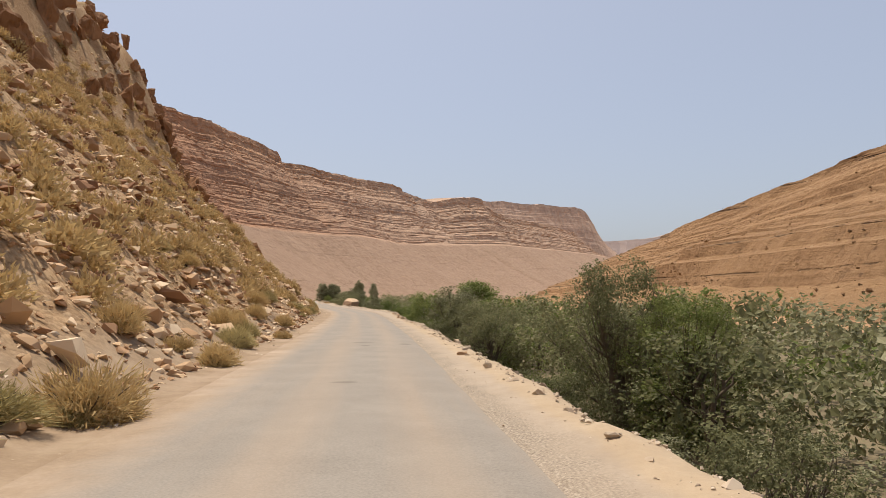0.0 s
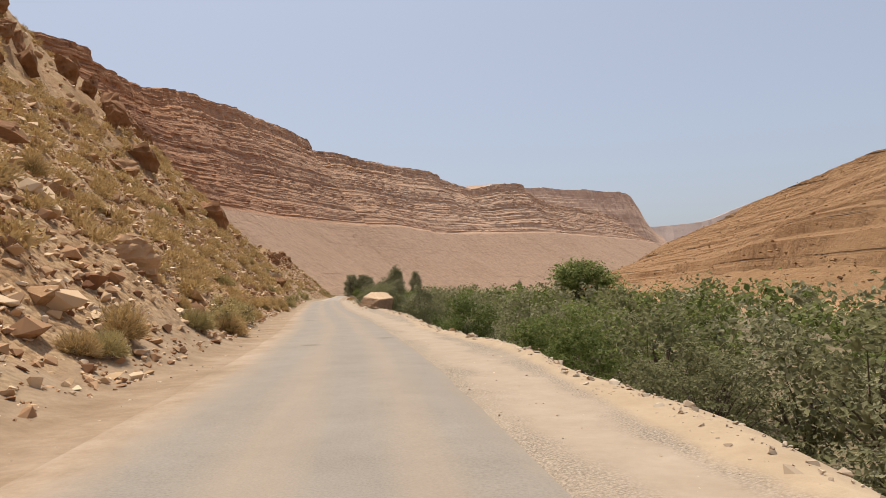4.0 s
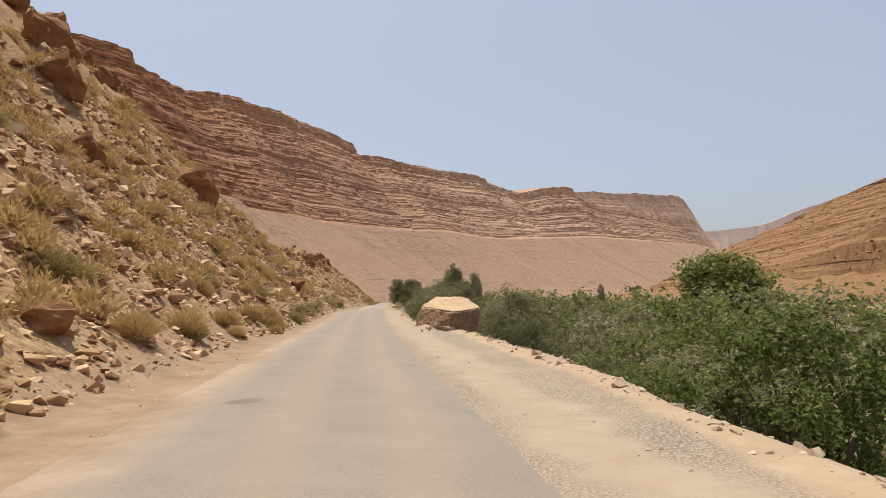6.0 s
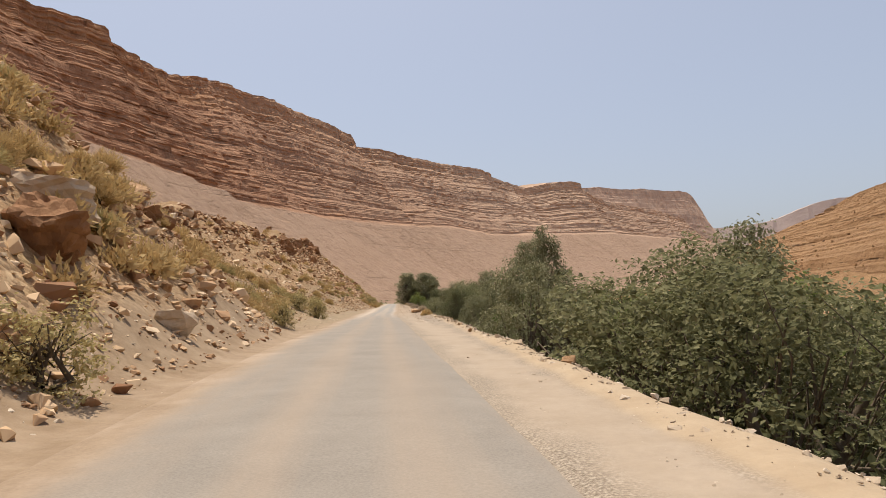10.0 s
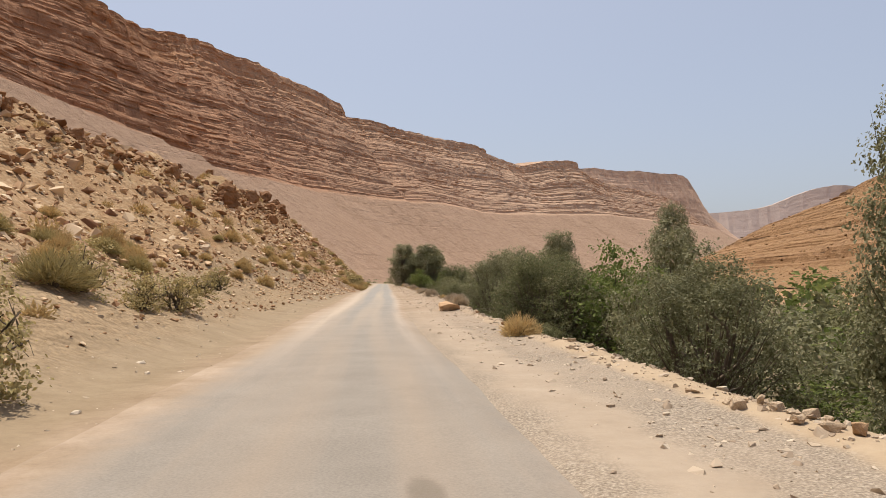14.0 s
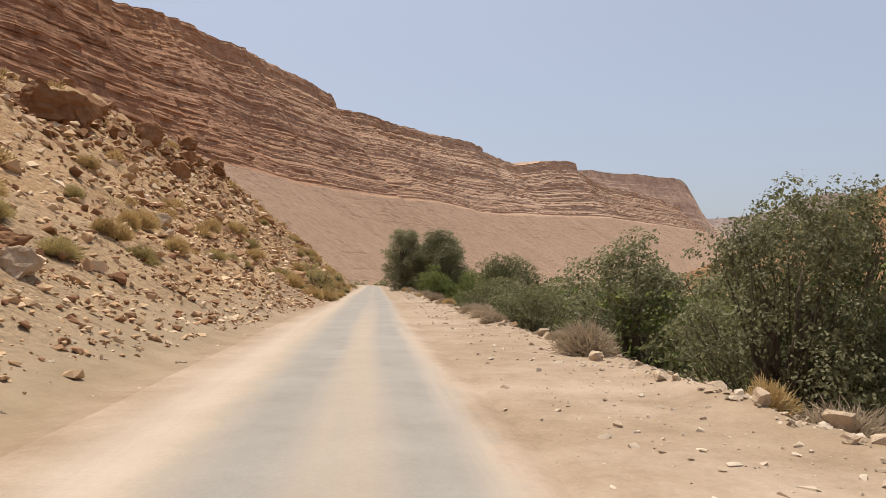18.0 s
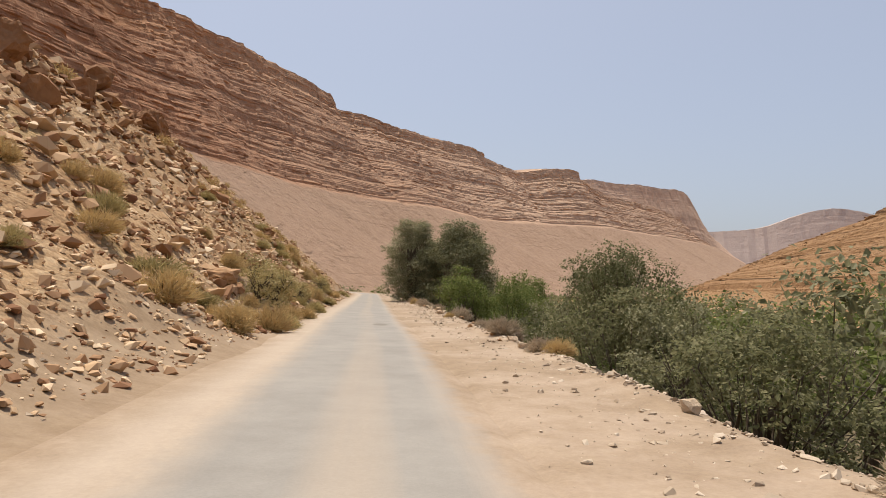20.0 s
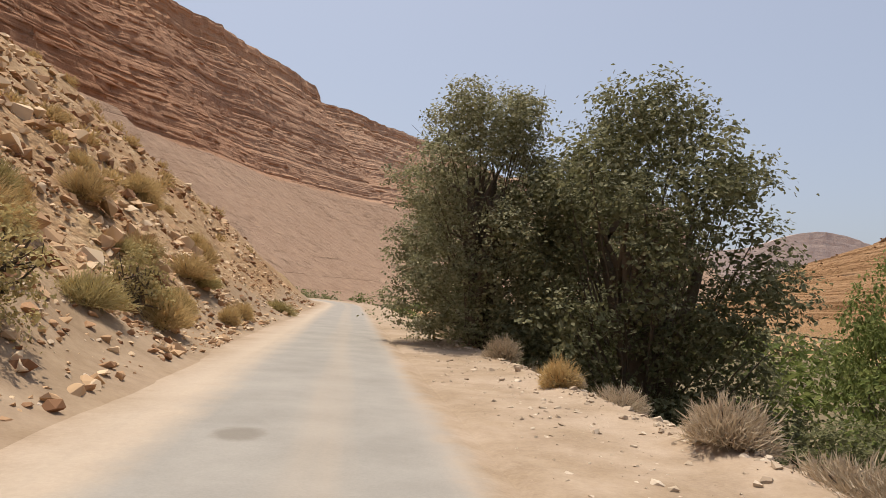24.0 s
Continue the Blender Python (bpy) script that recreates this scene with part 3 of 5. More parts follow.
# ---- ground ----
def build_ground():
    s = np.r_[np.arange(-90, -10, 3.0), np.arange(-10, 400, 0.8), np.arange(400, 615, 4.0)]
    u = np.r_[-np.geomspace(190, 34, 16), np.arange(-32, -12, 1.0), np.arange(-12, -2.6, 0.45), np.linspace(-2.5, 1.4, 5), np.arange(1.6, 9.0, 0.3), np.geomspace(9.5, 160, 26)]
    SS, UU = np.meshgrid(s, u, indexing="ij")
    x, y = place(SS, UU)
    z = height(SS, UU)
    onroad = (UU > -3.0) & (UU < 1.45)
    z = np.where(onroad, np.interp(SS, LINE_S, LZ) - 0.06, z)
    verts = np.stack([x, y, z], -1).reshape(-1, 3)
    beyond = UU - keyed(SS, LIP)
    a = [[-4500, -1500, FLOOR - 0.7], [4500, -1500, FLOOR - 0.7], [4500, 4900, FLOOR - 0.7], [-4500, 4900, FLOOR - 0.7]]
    ob = sheet("ground", verts, len(s), len(u), M_EARTH,
               {"lateral": np.r_[UU.ravel(), [99.0] * 4], "beyond_lip": np.r_[beyond.ravel(), [99.0] * 4], "along": np.r_[SS.ravel(), [0.0] * 4]}, extra=(np.array(a), np.array([[0, 1, 2, 3]])))
    tagged(ob, "bare ochre earth, stony slope and valley floor", "ground", kind="structure")
    return ob


ground = build_ground()


def build_road():
    s = np.arange(-90, 520, 0.6)
    u = np.linspace(-3.25, 1.55, 17)
    SS, UU = np.meshgrid(s, u, indexing="ij")
    ragged = 0.2 * fbm(SS, UU * 0, 2.2, 4, 8.0)
    side = np.where(UU < -3.2, -ragged, np.where(UU > 1.5, ragged, 0))
    x, y = place(SS, UU + side)
    crown = 0.03 * (1 - ((UU + 0.65) / 2.3) ** 2)
    z = np.interp(SS, LINE_S, LZ) + crown + 0.006 * fbm(SS, UU, 2.0, 3)
    z = np.where((UU < -3.2) | (UU > 1.5), z - 0.06, z)
    verts = np.stack([x, y, z], -1).reshape(-1, 3)
    ob = sheet("road", verts, len(s), len(u), M_ROAD, {"lateral": UU.ravel(), "along": SS.ravel()})
    tagged(ob, "narrow worn asphalt road covered with pale dust", "road", kind="structure")
    return ob


road = build_road()


# ---- canyon wall ----
def wall(name, label, pts, material, spacing, seed, dip=0.0, rows=90, ledge=1.0, buttress=1.0, up=(1e5, 2e5), capped=0.0, rims=None, feet=None, prows=()):
    """Bedded cliff over a scree apron, along a line of (x, y of the cliff's foot, z of its foot, z of its rim, lean-back of the face, scree length, floor)."""
    P = np.array(pts, float)
    seg = np.r_[0, np.cumsum(np.hypot(np.diff(P[:, 0]), np.diff(P[:, 1])))]
    k = np.arange(0, seg[-1], spacing)
    Q = np.stack([np.interp(k, seg, P[:, j]) for j in range(7)], -1)
    ker = np.ones(13) / 13
    for j in range(7):
        pad = np.r_[[Q[0, j]] * 6, Q[:, j], [Q[-1, j]] * 6]
        Q[:, j] = np.convolve(pad, ker, "valid")
    tx, ty = np.gradient(Q[:, 0]), np.gradient(Q[:, 1])
    n = np.hypot(tx, ty)
    bx, by = -ty / n, tx / n            # away from the valley
    nt_ = int(rows * 0.22)
    out, bed, scree, cap = [], [], [], []
    climb = buttress * (5 + 6 * fbm(k, k * 0, 80.0, 2, seed + 15) + 4 * fbm(k, k * 0, 22.0, 3, seed + 16))      # scree reaches up the cliff foot unevenly
    # share of painted haze, growing with distance between the two up values
    haze_mix = np.clip((Q[:, 1] - up[0]) / (up[1] - up[0]), 0, 1)
    but = buttress * (14 * fbm(k, k * 0, 120.0, 2, seed) + 14 * np.abs(fbm(k, k * 0, 45.0, 3, seed + 3)) + 1.8 * fbm(k, k * 0, 12.0, 3, seed + 5))
    if rims:                            # rim and foot heights fitted to the camera's view, with few random swings
        Q[:, 2], climb, but = keyed(k, feet), 2.5 * fbm(k, k * 0, 26.0, 3, seed + 15), but * 0.28
    for a, b_, out_ in prows:           # buttresses: they swell towards the valley and break off sharply
        but = but - out_ * np.clip((k - a) / (b_ - a), 0, 1) ** 1.5 * np.clip((b_ + 7 - k) / 7, 0, 1)
    rim = Q[:, 3] + 3.5 * buttress * np.round(1.4 * fbm(k, k * 0, 70.0, 3, seed + 8) * 2) / 2.8 + 2.0 * buttress ** 0.5 * fbm(k, k * 0, 12.0, 4, seed + 13)
    if rims:
        step_ = 6 * np.round(fbm(k, k * 0, 34.0, 3, seed + 13) * 2.2) / 6
        rim = keyed(k, rims) + 0.9 * step_ + 1.1 * fbm(k, k * 0, 9.0, 3, seed + 14)
    for r in range(nt_):                # scree apron
        f = r / nt_
        z = Q[:, 6] + (Q[:, 2] + climb - Q[:, 6]) * f ** 1.25
        o = -Q[:, 5] * (1 - f) + (but - 2.0) * f + 2.5 * fbm(k, k * 0 + r * 3.0, 90.0, 2, seed + 1) * (1 - f)
        z = z + 1.2 * fbm(k, k * 0 + r * spacing * 2, 60.0, 3, seed + 2) * f
        out.append((Q[:, 0] + bx * o, Q[:, 1] + by * o, z))
        bed.append(z - dip * k)
        scree.append(np.clip(1.25 - f * f * 0.3 + 0 * k, 0, 1))
        cap.append(0 * k)
    nr = rows - nt_
    rng = np.random.RandomState(int(seed * 10) + 4)
    sets = []
    for _ in range(2):
        t2 = np.cumsum(rng.choice([0.06, 0.2, 0.5, 1.1, 2.2], nr, p=[0.3, 0.24, 0.2, 0.16, 0.1]) * np.where(np.arange(nr) > 0.86 * nr, 0.25, 1.0))
        sets.append(t2 / t2[-1])
    swap = np.clip(0.5 + (5.0 if rims else 1.6) * fbm(k, k * 0, 220.0 if rims else 140.0, 2, seed + 11), 0, 1)
    keep = ledge * np.clip(0.85 + 0.5 * fbm(k, k * 0, 90.0, 3, seed + 12), 0.45, 1)
    for r in range(nr):                 # beds: risers and treads
        f = r / (nr - 1)
        z = Q[:, 2] + (rim - Q[:, 2]) * f
        face = f * (1 - keep) + (sets[0][r] * swap + sets[1][r] * (1 - swap)) * keep
        o = but * (1 - 0.35 * f) + Q[:, 4] * face + (0.7 if rims else 1.6) * fbm(k, k * 0 + r * 0.9, 9.0, 3, seed + 6) * min(1, f * 6 + 0.3)
        if rims:                        # upright flutes in the massive upper beds, notches in the thin lower ones
            o = o + 5.0 * min(1, max(0, (f - 0.55) / 0.12)) * np.abs(fbm(k, k * 0 + r * 0.12, 17.0, 3, seed + 21)) + 0.9 * np.clip(6 * fbm(k, k * 0 + r * 23.0, 60.0, 4, seed + 22) - 0.8, 0, 1) + 1.5 * np.round(2 * fbm(k, k * 0 + (r // 6) * 31.0, 8.0, 2, seed + 23)) / 2
        zz = z + (0.2 if rims else 0.5) * fbm(k, k * 0 + r * 2.0, 25.0, 2, seed + 7)
        out.append((Q[:, 0] + bx * o, Q[:, 1] + by * o, zz))
        bed.append(zz - dip * k)
        scree.append(np.clip(0.6 * fbm(k, k * 0 + z, 30.0, 3, seed + 9), 0, 0.5) * (1 - f))
        cap.append(0 * k + capped * min(1, max(0, (f - 0.72) / 0.06)))
    for back, dz in ((60, 4), (200, 6), (420, -160)):
        o = Q[:, 4] + but * 0.6 + back
        out.append((Q[:, 0] + bx * o, Q[:, 1] + by * o, rim + dz))
        bed.append(rim + dz - dip * k)
        scree.append(0 * k + 0.6)
        cap.append(0 * k)
    verts = np.stack([np.stack(a, -1) for a in out], 0)
    nrow, ncol = verts.shape[:2]
    ob = sheet(name, verts.reshape(-1, 3), nrow, ncol, material, {"bed": np.ravel(bed), "scree": np.ravel(scree), "cap": np.ravel(cap), "far_haze": np.tile(haze_mix, nrow)}, smooth=False)
    ob.data.polygons.foreach_set("use_smooth", np.arange(len(ob.data.polygons)) < (nt_ - 2) * (ncol - 1))
    tagged(ob, label, "cliff", kind="structure")
    return ob


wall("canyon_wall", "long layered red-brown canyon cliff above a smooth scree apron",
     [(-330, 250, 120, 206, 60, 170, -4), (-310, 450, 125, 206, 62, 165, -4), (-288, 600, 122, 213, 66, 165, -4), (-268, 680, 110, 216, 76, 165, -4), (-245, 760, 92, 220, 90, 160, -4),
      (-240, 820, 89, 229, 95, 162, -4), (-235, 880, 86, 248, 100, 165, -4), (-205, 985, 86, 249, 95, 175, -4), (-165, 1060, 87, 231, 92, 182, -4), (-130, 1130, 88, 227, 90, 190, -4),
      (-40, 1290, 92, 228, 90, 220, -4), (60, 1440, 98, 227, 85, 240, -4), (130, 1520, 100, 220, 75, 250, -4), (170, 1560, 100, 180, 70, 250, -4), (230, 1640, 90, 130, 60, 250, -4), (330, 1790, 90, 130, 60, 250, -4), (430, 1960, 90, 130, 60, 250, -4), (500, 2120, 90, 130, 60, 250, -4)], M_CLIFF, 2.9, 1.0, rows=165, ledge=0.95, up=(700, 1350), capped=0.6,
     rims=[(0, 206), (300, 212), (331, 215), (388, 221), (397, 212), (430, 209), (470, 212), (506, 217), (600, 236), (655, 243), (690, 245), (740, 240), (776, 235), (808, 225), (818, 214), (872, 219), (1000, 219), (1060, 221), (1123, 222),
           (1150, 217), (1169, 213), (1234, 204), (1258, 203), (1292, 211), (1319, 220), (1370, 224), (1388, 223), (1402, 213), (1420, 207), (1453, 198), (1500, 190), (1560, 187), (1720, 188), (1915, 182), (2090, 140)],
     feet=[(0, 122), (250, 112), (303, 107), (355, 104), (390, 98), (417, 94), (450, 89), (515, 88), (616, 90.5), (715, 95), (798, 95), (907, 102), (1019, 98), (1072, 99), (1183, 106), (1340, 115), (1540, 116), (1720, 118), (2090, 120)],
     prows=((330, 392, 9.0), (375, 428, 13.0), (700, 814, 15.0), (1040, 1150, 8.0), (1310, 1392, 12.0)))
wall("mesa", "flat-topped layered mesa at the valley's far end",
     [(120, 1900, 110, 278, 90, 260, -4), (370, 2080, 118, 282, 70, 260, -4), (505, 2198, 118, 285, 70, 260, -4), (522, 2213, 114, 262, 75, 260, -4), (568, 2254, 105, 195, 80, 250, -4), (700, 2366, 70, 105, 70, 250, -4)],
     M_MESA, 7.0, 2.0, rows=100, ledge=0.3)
hill = wall("valley_side_hill", "bare orange layered hillside across the valley",
     [(330, 1500, -4, -2, 60, 40, -4.4), (200, 1250, -3, 22, 100, 50, -4.4), (110, 950, 0, 80, 170, 50, -4.4), (120, 720, 2, 143, 300, 50, -4.4),
      (140, 450, 5, 219, 420, 50, -4.4), (150, 200, 5, 228, 450, 50, -4.4), (150, -150, 5, 228, 450, 50, -4.4)], M_HILL, 4.0, 3.0, rows=160, ledge=1.0, buttress=0.6)
wall("butte", "flat-topped butte on the skyline, tinted pale for haze",
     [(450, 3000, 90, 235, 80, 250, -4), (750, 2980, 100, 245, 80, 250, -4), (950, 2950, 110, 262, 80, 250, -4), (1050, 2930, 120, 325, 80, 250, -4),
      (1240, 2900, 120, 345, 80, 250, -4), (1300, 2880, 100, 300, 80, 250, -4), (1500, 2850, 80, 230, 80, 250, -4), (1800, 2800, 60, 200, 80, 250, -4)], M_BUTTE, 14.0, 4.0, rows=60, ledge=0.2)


# ---- stones ----
def stone_mesh(rng, flat=0.7, sub=1, cut=7, jag=0.28):
    """An angular broken stone about 1 m across, its base at z = 0."""
    bm = bmesh.new()
    if sub == 0:
        for _ in range(11):
            d = Vector((rng.gauss(0, 1), rng.gauss(0, 1), rng.gauss(0, 1))).normalized()
            bm.verts.new(d * rng.uniform(0.38, 0.6))
        out = bmesh.ops.convex_hull(bm, input=bm.verts[:])
        bmesh.ops.delete(bm, geom=list({e for e in out["geom_interior"] + out["geom_unused"] if isinstance(e, bmesh.types.BMVert)}), context="VERTS")
    else:
        bmesh.ops.create_icosphere(bm, subdivisions=sub, radius=0.62)
        for _ in range(cut):
            n = Vector((rng.gauss(0, 1), rng.gauss(0, 1), rng.gauss(0, 0.8))).normalized()
            o = n * rng.uniform(0.22, 0.42)
            for v in bm.verts:
                k = (v.co - o).dot(n)
                if k > 0:
                    v.co -= n * k
        off = Vector((rng.uniform(0, 50), 0, 0))
        for v in bm.verts:
            v.co += Vector((noise.noise(v.co * 5 + off), noise.noise(v.co * 5 - off), noise.noise(v.co * 6 + off))) * jag * 0.25
    lo = min(v.co.z for v in bm.verts)
    for v in bm.verts:
        v.co.z = (v.co.z - lo) * flat
    return bm


def stone_arrays(rng, n, **kw):
    out = []
    for _ in range(n):
        bm = stone_mesh(rng, **kw)
        bm.verts.ensure_lookup_table()
        out.append((np.array([v.co[:] for v in bm.verts]), np.array([[v.index for v in f.verts] for f in bm.faces])))
        bm.free()
    return out


def heap(name, label, category, spots, sizes, kinds, material, seed, sink=0.25):
    """Many loose stones in one mesh."""
    rng = np.random.RandomState(seed)
    V, F, base = [], [], 0
    for (x, y, z), k in zip(spots, sizes):
        v, f = kinds[rng.randint(len(kinds))]
        a, b = rng.uniform(0, 6.28), rng.uniform(-0.5, 0.5)
        ca, sa, cb, sb = math.cos(a), math.sin(a), math.cos(b), math.sin(b)
        R = np.array([[ca, -sa, 0], [sa, ca, 0], [0, 0, 1]]) @ np.array([[cb, 0, sb], [0, 1, 0], [-sb, 0, cb]])
        V.append((v * rng.uniform(0.7, 1.3, 3) * k) @ R.T + (x, y, z - sink * k))
        F.append(f + base)
        base += len(v)
    me = bpy.data.meshes.new(name)
    me.from_pydata(np.vstack(V).tolist(), [], np.vstack(F).tolist())
    return tagged(finish(name, me, material), label, category, kind="stuff")


def scatter(rng, n, s0, s1, umin, umax, power=1.0):
    s = rng.uniform(s0, s1, n)
    w = rng.uniform(0, 1, n) ** power
    u = umin(s) + (umax(s) - umin(s)) * w
    x, y = place(s, u)
    return np.stack([x, y, height(s, u)], -1)


R = random.Random(5)
NR = np.random.RandomState(11)
SMALL = stone_arrays(R, 24, sub=0, flat=0.6)

left_foot = lambda s: -keyed(s, FOOT) - 0.4 - 4.5 * keyed(s, BANK)
heap("slope_rubble", "angular ochre and brown rubble on the slope", "rubble",
     scatter(NR, 13000, -5, 390, left_foot, lambda s: left_foot(s) - 5, 1.1), 0.08 + 0.3 * NR.uniform(0, 1, 13000) ** 3, SMALL, M_RUBBLE, 1, 0.15)
heap("mid_slope_rubble", "angular brown and ochre rubble covering the slope", "rubble",
     scatter(NR, 17000, -5, 390, lambda s: left_foot(s) - 2, lambda s: left_foot(s) - 17, 1.0), 0.1 + 0.55 * NR.uniform(0, 1, 17000) ** 3, SMALL, M_RUBBLE, 6, 0.15)
heap("broken_scree", "sharp reddish broken stones covering the slope's foot", "rubble",
     np.vstack([scatter(NR, 14000, -2, 200, left_foot, lambda s: left_foot(s) - 11, 0.9), scatter(NR, 5000, 275, 350, left_foot, lambda s: left_foot(s) - 9, 1.0)]), np.r_[0.07 + 0.36 * NR.uniform(0, 1, 14000) ** 2.8, 0.07 + 0.24 * NR.uniform(0, 1, 5000) ** 2.6], SMALL, M_RUBBLE, 12, 0.1)
heap("slope_rocks", "broken ochre and brown rocks strewn over the slope", "rubble",
     np.vstack([scatter(NR, 4200, 10, 205, lambda s: left_foot(s) - 1.0, lambda s: left_foot(s) - 17, 0.9), scatter(NR, 1300, 280, 350, lambda s: left_foot(s) - 1.5, lambda s: left_foot(s) - 15, 1.0)]), 0.26 + 0.85 * NR.uniform(0, 1, 5500) ** 3, SMALL, M_RUBBLE, 15, 0.14)
s_band = NR.uniform(196, 350, 3600)
u_band = -keyed(s_band, FOOT) - keyed(s_band, REACH) * (0.62 + 0.42 * NR.uniform(0, 1, 3600) ** 0.7)
heap("crest_rubble", "dark reddish broken rocks along the slope's crest", "rubble",
     np.stack([*place(s_band, u_band), height(s_band, u_band)], -1), 0.22 + 1.1 * NR.uniform(0, 1, 3600) ** 3.2, SMALL, M_CRESTROCK, 14, 0.12)
NB = np.random.RandomState(41)
heap("bank_stones", "small brown stones lying along the foot of the bank", "rubble",
     scatter(NB, 4200, 186, 290, lambda s: left_foot(s) - 2.5, lambda s: left_foot(s) + 3.4 * keyed(s, BANK), 1.4), 0.05 + 0.24 * NB.uniform(0, 1, 4200) ** 3, SMALL, M_RUBBLE, 21, 0.1)
heap("upper_rubble", "coarse broken rock high on the slope", "rubble",
     scatter(NR, 7000, -5, 430, lambda s: -keyed(s, FOOT) - 8, lambda s: -keyed(s, FOOT) - 34, 1.0), 0.2 + 1.0 * NR.uniform(0, 1, 7000) ** 2.6, SMALL, M_RUBBLE, 2)
heap("roadside_gravel", "loose pale gravel beside the asphalt", "gravel",
     scatter(NR, 9000, -2, 345, lambda s: 1.5 + 0 * s, lambda s: keyed(s, LIP) + 0.1, 0.8), 0.012 + 0.06 * NR.uniform(0, 1, 9000) ** 4, SMALL, M_PEBBLE, 3, 0.35)
heap("verge_gravel", "scattered stones on the sandy verge", "gravel",
     scatter(NR, 3500, -2, 345, lambda s: -3.0 + 0 * s, lambda s: -keyed(s, FOOT) - 2.2, 0.8), 0.03 + 0.13 * NR.uniform(0, 1, 3500) ** 4, SMALL, M_PEBBLE, 4, 0.3)

heap("shoulder_stones", "small angular stones strewn over the dirt shoulder", "gravel",
     scatter(NR, 8000, 195, 345, lambda s: 1.7 + 0 * s, lambda s: keyed(s, LIP) + 0.2, 0.6), 0.025 + 0.15 * NR.uniform(0, 1, 8000) ** 4, SMALL, M_PEBBLE, 9, 0.3)
heap("edge_gravel", "pale crumbling stones along the road's outer edge", "gravel",
     scatter(NR, 5000, -2, 345, lambda s: keyed(s, LIP) - 0.45, lambda s: keyed(s, LIP) + 0.35, 1.0), 0.04 + 0.2 * NR.uniform(0, 1, 5000) ** 4, SMALL, M_PEBBLE, 8, 0.3)

def block_mesh(rng, sub=3):
    """A broken angular block about 1 m across with flat chipped faces, its base at z = 0."""
    bm = bmesh.new()
    for _ in range(15):
        d = Vector((rng.gauss(0, 1), rng.gauss(0, 1), rng.gauss(0, 1))).normalized()
        k = max(abs(d.x), abs(d.y), abs(d.z)) ** 0.75
        bm.verts.new(d / k * rng.uniform(0.42, 0.55))
    out = bmesh.ops.convex_hull(bm, input=bm.verts[:])
    bmesh.ops.delete(bm, geom=list({e for e in out["geom_interior"] + out["geom_unused"] if isinstance(e, bmesh.types.BMVert)}), context="VERTS")
    for lim in (0.3, 0.18, 0.11)[:sub]:
        bmesh.ops.subdivide_edges(bm, edges=[e for e in bm.edges if e.calc_length() > lim], cuts=1)
        bmesh.ops.triangulate(bm, faces=[f for f in bm.faces if len(f.verts) > 3])
    off = Vector((rng.uniform(0, 50), rng.uniform(0, 50), 0))
    bm.normal_update()
    for v in bm.verts:
        q = v.co * 3.2 + off
        crack = abs(noise.noise(Vector((v.co.x * 1.5, v.co.y * 1.5, v.co.z * 6)) + off))
        v.co += v.normal * (0.07 * noise.noise(q) + 0.05 * noise.noise(q * 2.7) - 0.05 * max(0, 0.25 - crack) / 0.25)
    lo = min(v.co.z for v in bm.verts)
    for v in bm.verts:
        v.co.z -= lo
    return bm


def hill_stones():
    """Blocks weathered out of the beds, lying over the hillside and along its skyline."""
    rng = np.random.RandomState(19)
    co = np.empty(len(hill.data.vertices) * 3)
    hill.data.vertices.foreach_get("co", co)
    co = co.reshape(-1, 3)
    keep = co[(co[:, 2] > 0) & (co[:, 1] > 60) & (co[:, 1] < 1200)]
    rim = keep[keep[:, 2] > 0.9 * np.interp(keep[:, 1], [450, 720, 950, 1250], [212, 143, 80, 22])]
    pts = np.vstack([keep[rng.choice(len(keep), 8000)], rim[rng.choice(len(rim), 1400)]]) + rng.normal(size=(9400, 3)) * (2.0, 2.0, 0)
    return heap("hillside_blocks", "brown and ochre blocks strewn over the far hillside", "rubble", pts, 0.5 + 2.3 * rng.uniform(0, 1, 9400) ** 3, SMALL, M_HILLROCK, 7, 0.3)


M_HILLROCK = island_mat("hillside_rock", [(0.0, (0.10, 0.055, 0.027)), (0.4, (0.25, 0.145, 0.07)), (0.8, (0.38, 0.235, 0.12)), (1.0, (0.50, 0.35, 0.21))], 0.92, 0.0)
hill_stones()

BOULDERS = []
for i in range(20):
    bm = block_mesh(R, 3 if i < 6 else 2 if i < 10 else 1)
    me = bpy.data.meshes.new("boulder")
    bm.to_mesh(me)
    bm.free()
    BOULDERS.append(me)
PAINTED = {}


def boulder(s, u, size, material, label, turn=None, tilt=(0, 0), squash=None, sink=0.25, kind=None, name="boulder"):
    k = R.randrange(10) + (0 if size > 0.8 else 10) if kind is None else kind
    if (k, material.name) not in PAINTED:
        PAINTED[k, material.name] = BOULDERS[k].copy()
        PAINTED[k, material.name].materials.append(material)
    ob = new(name, PAINTED[k, material.name])
    p = spot(s, u)
    squash = squash or (R.uniform(0.8, 1.3), R.uniform(0.65, 1.0), R.uniform(0.5, 0.85))
    ob.matrix_basis = pose(p.x, p.y, p.z - sink * size, tilt[0], tilt[1], R.uniform(0, 360) if turn is None else turn) @ Matrix.Diagonal((size * squash[0], size * squash[1], size * squash[2], 1))
    return tagged(ob, label, "boulder", group="fallen boulders on the slope")


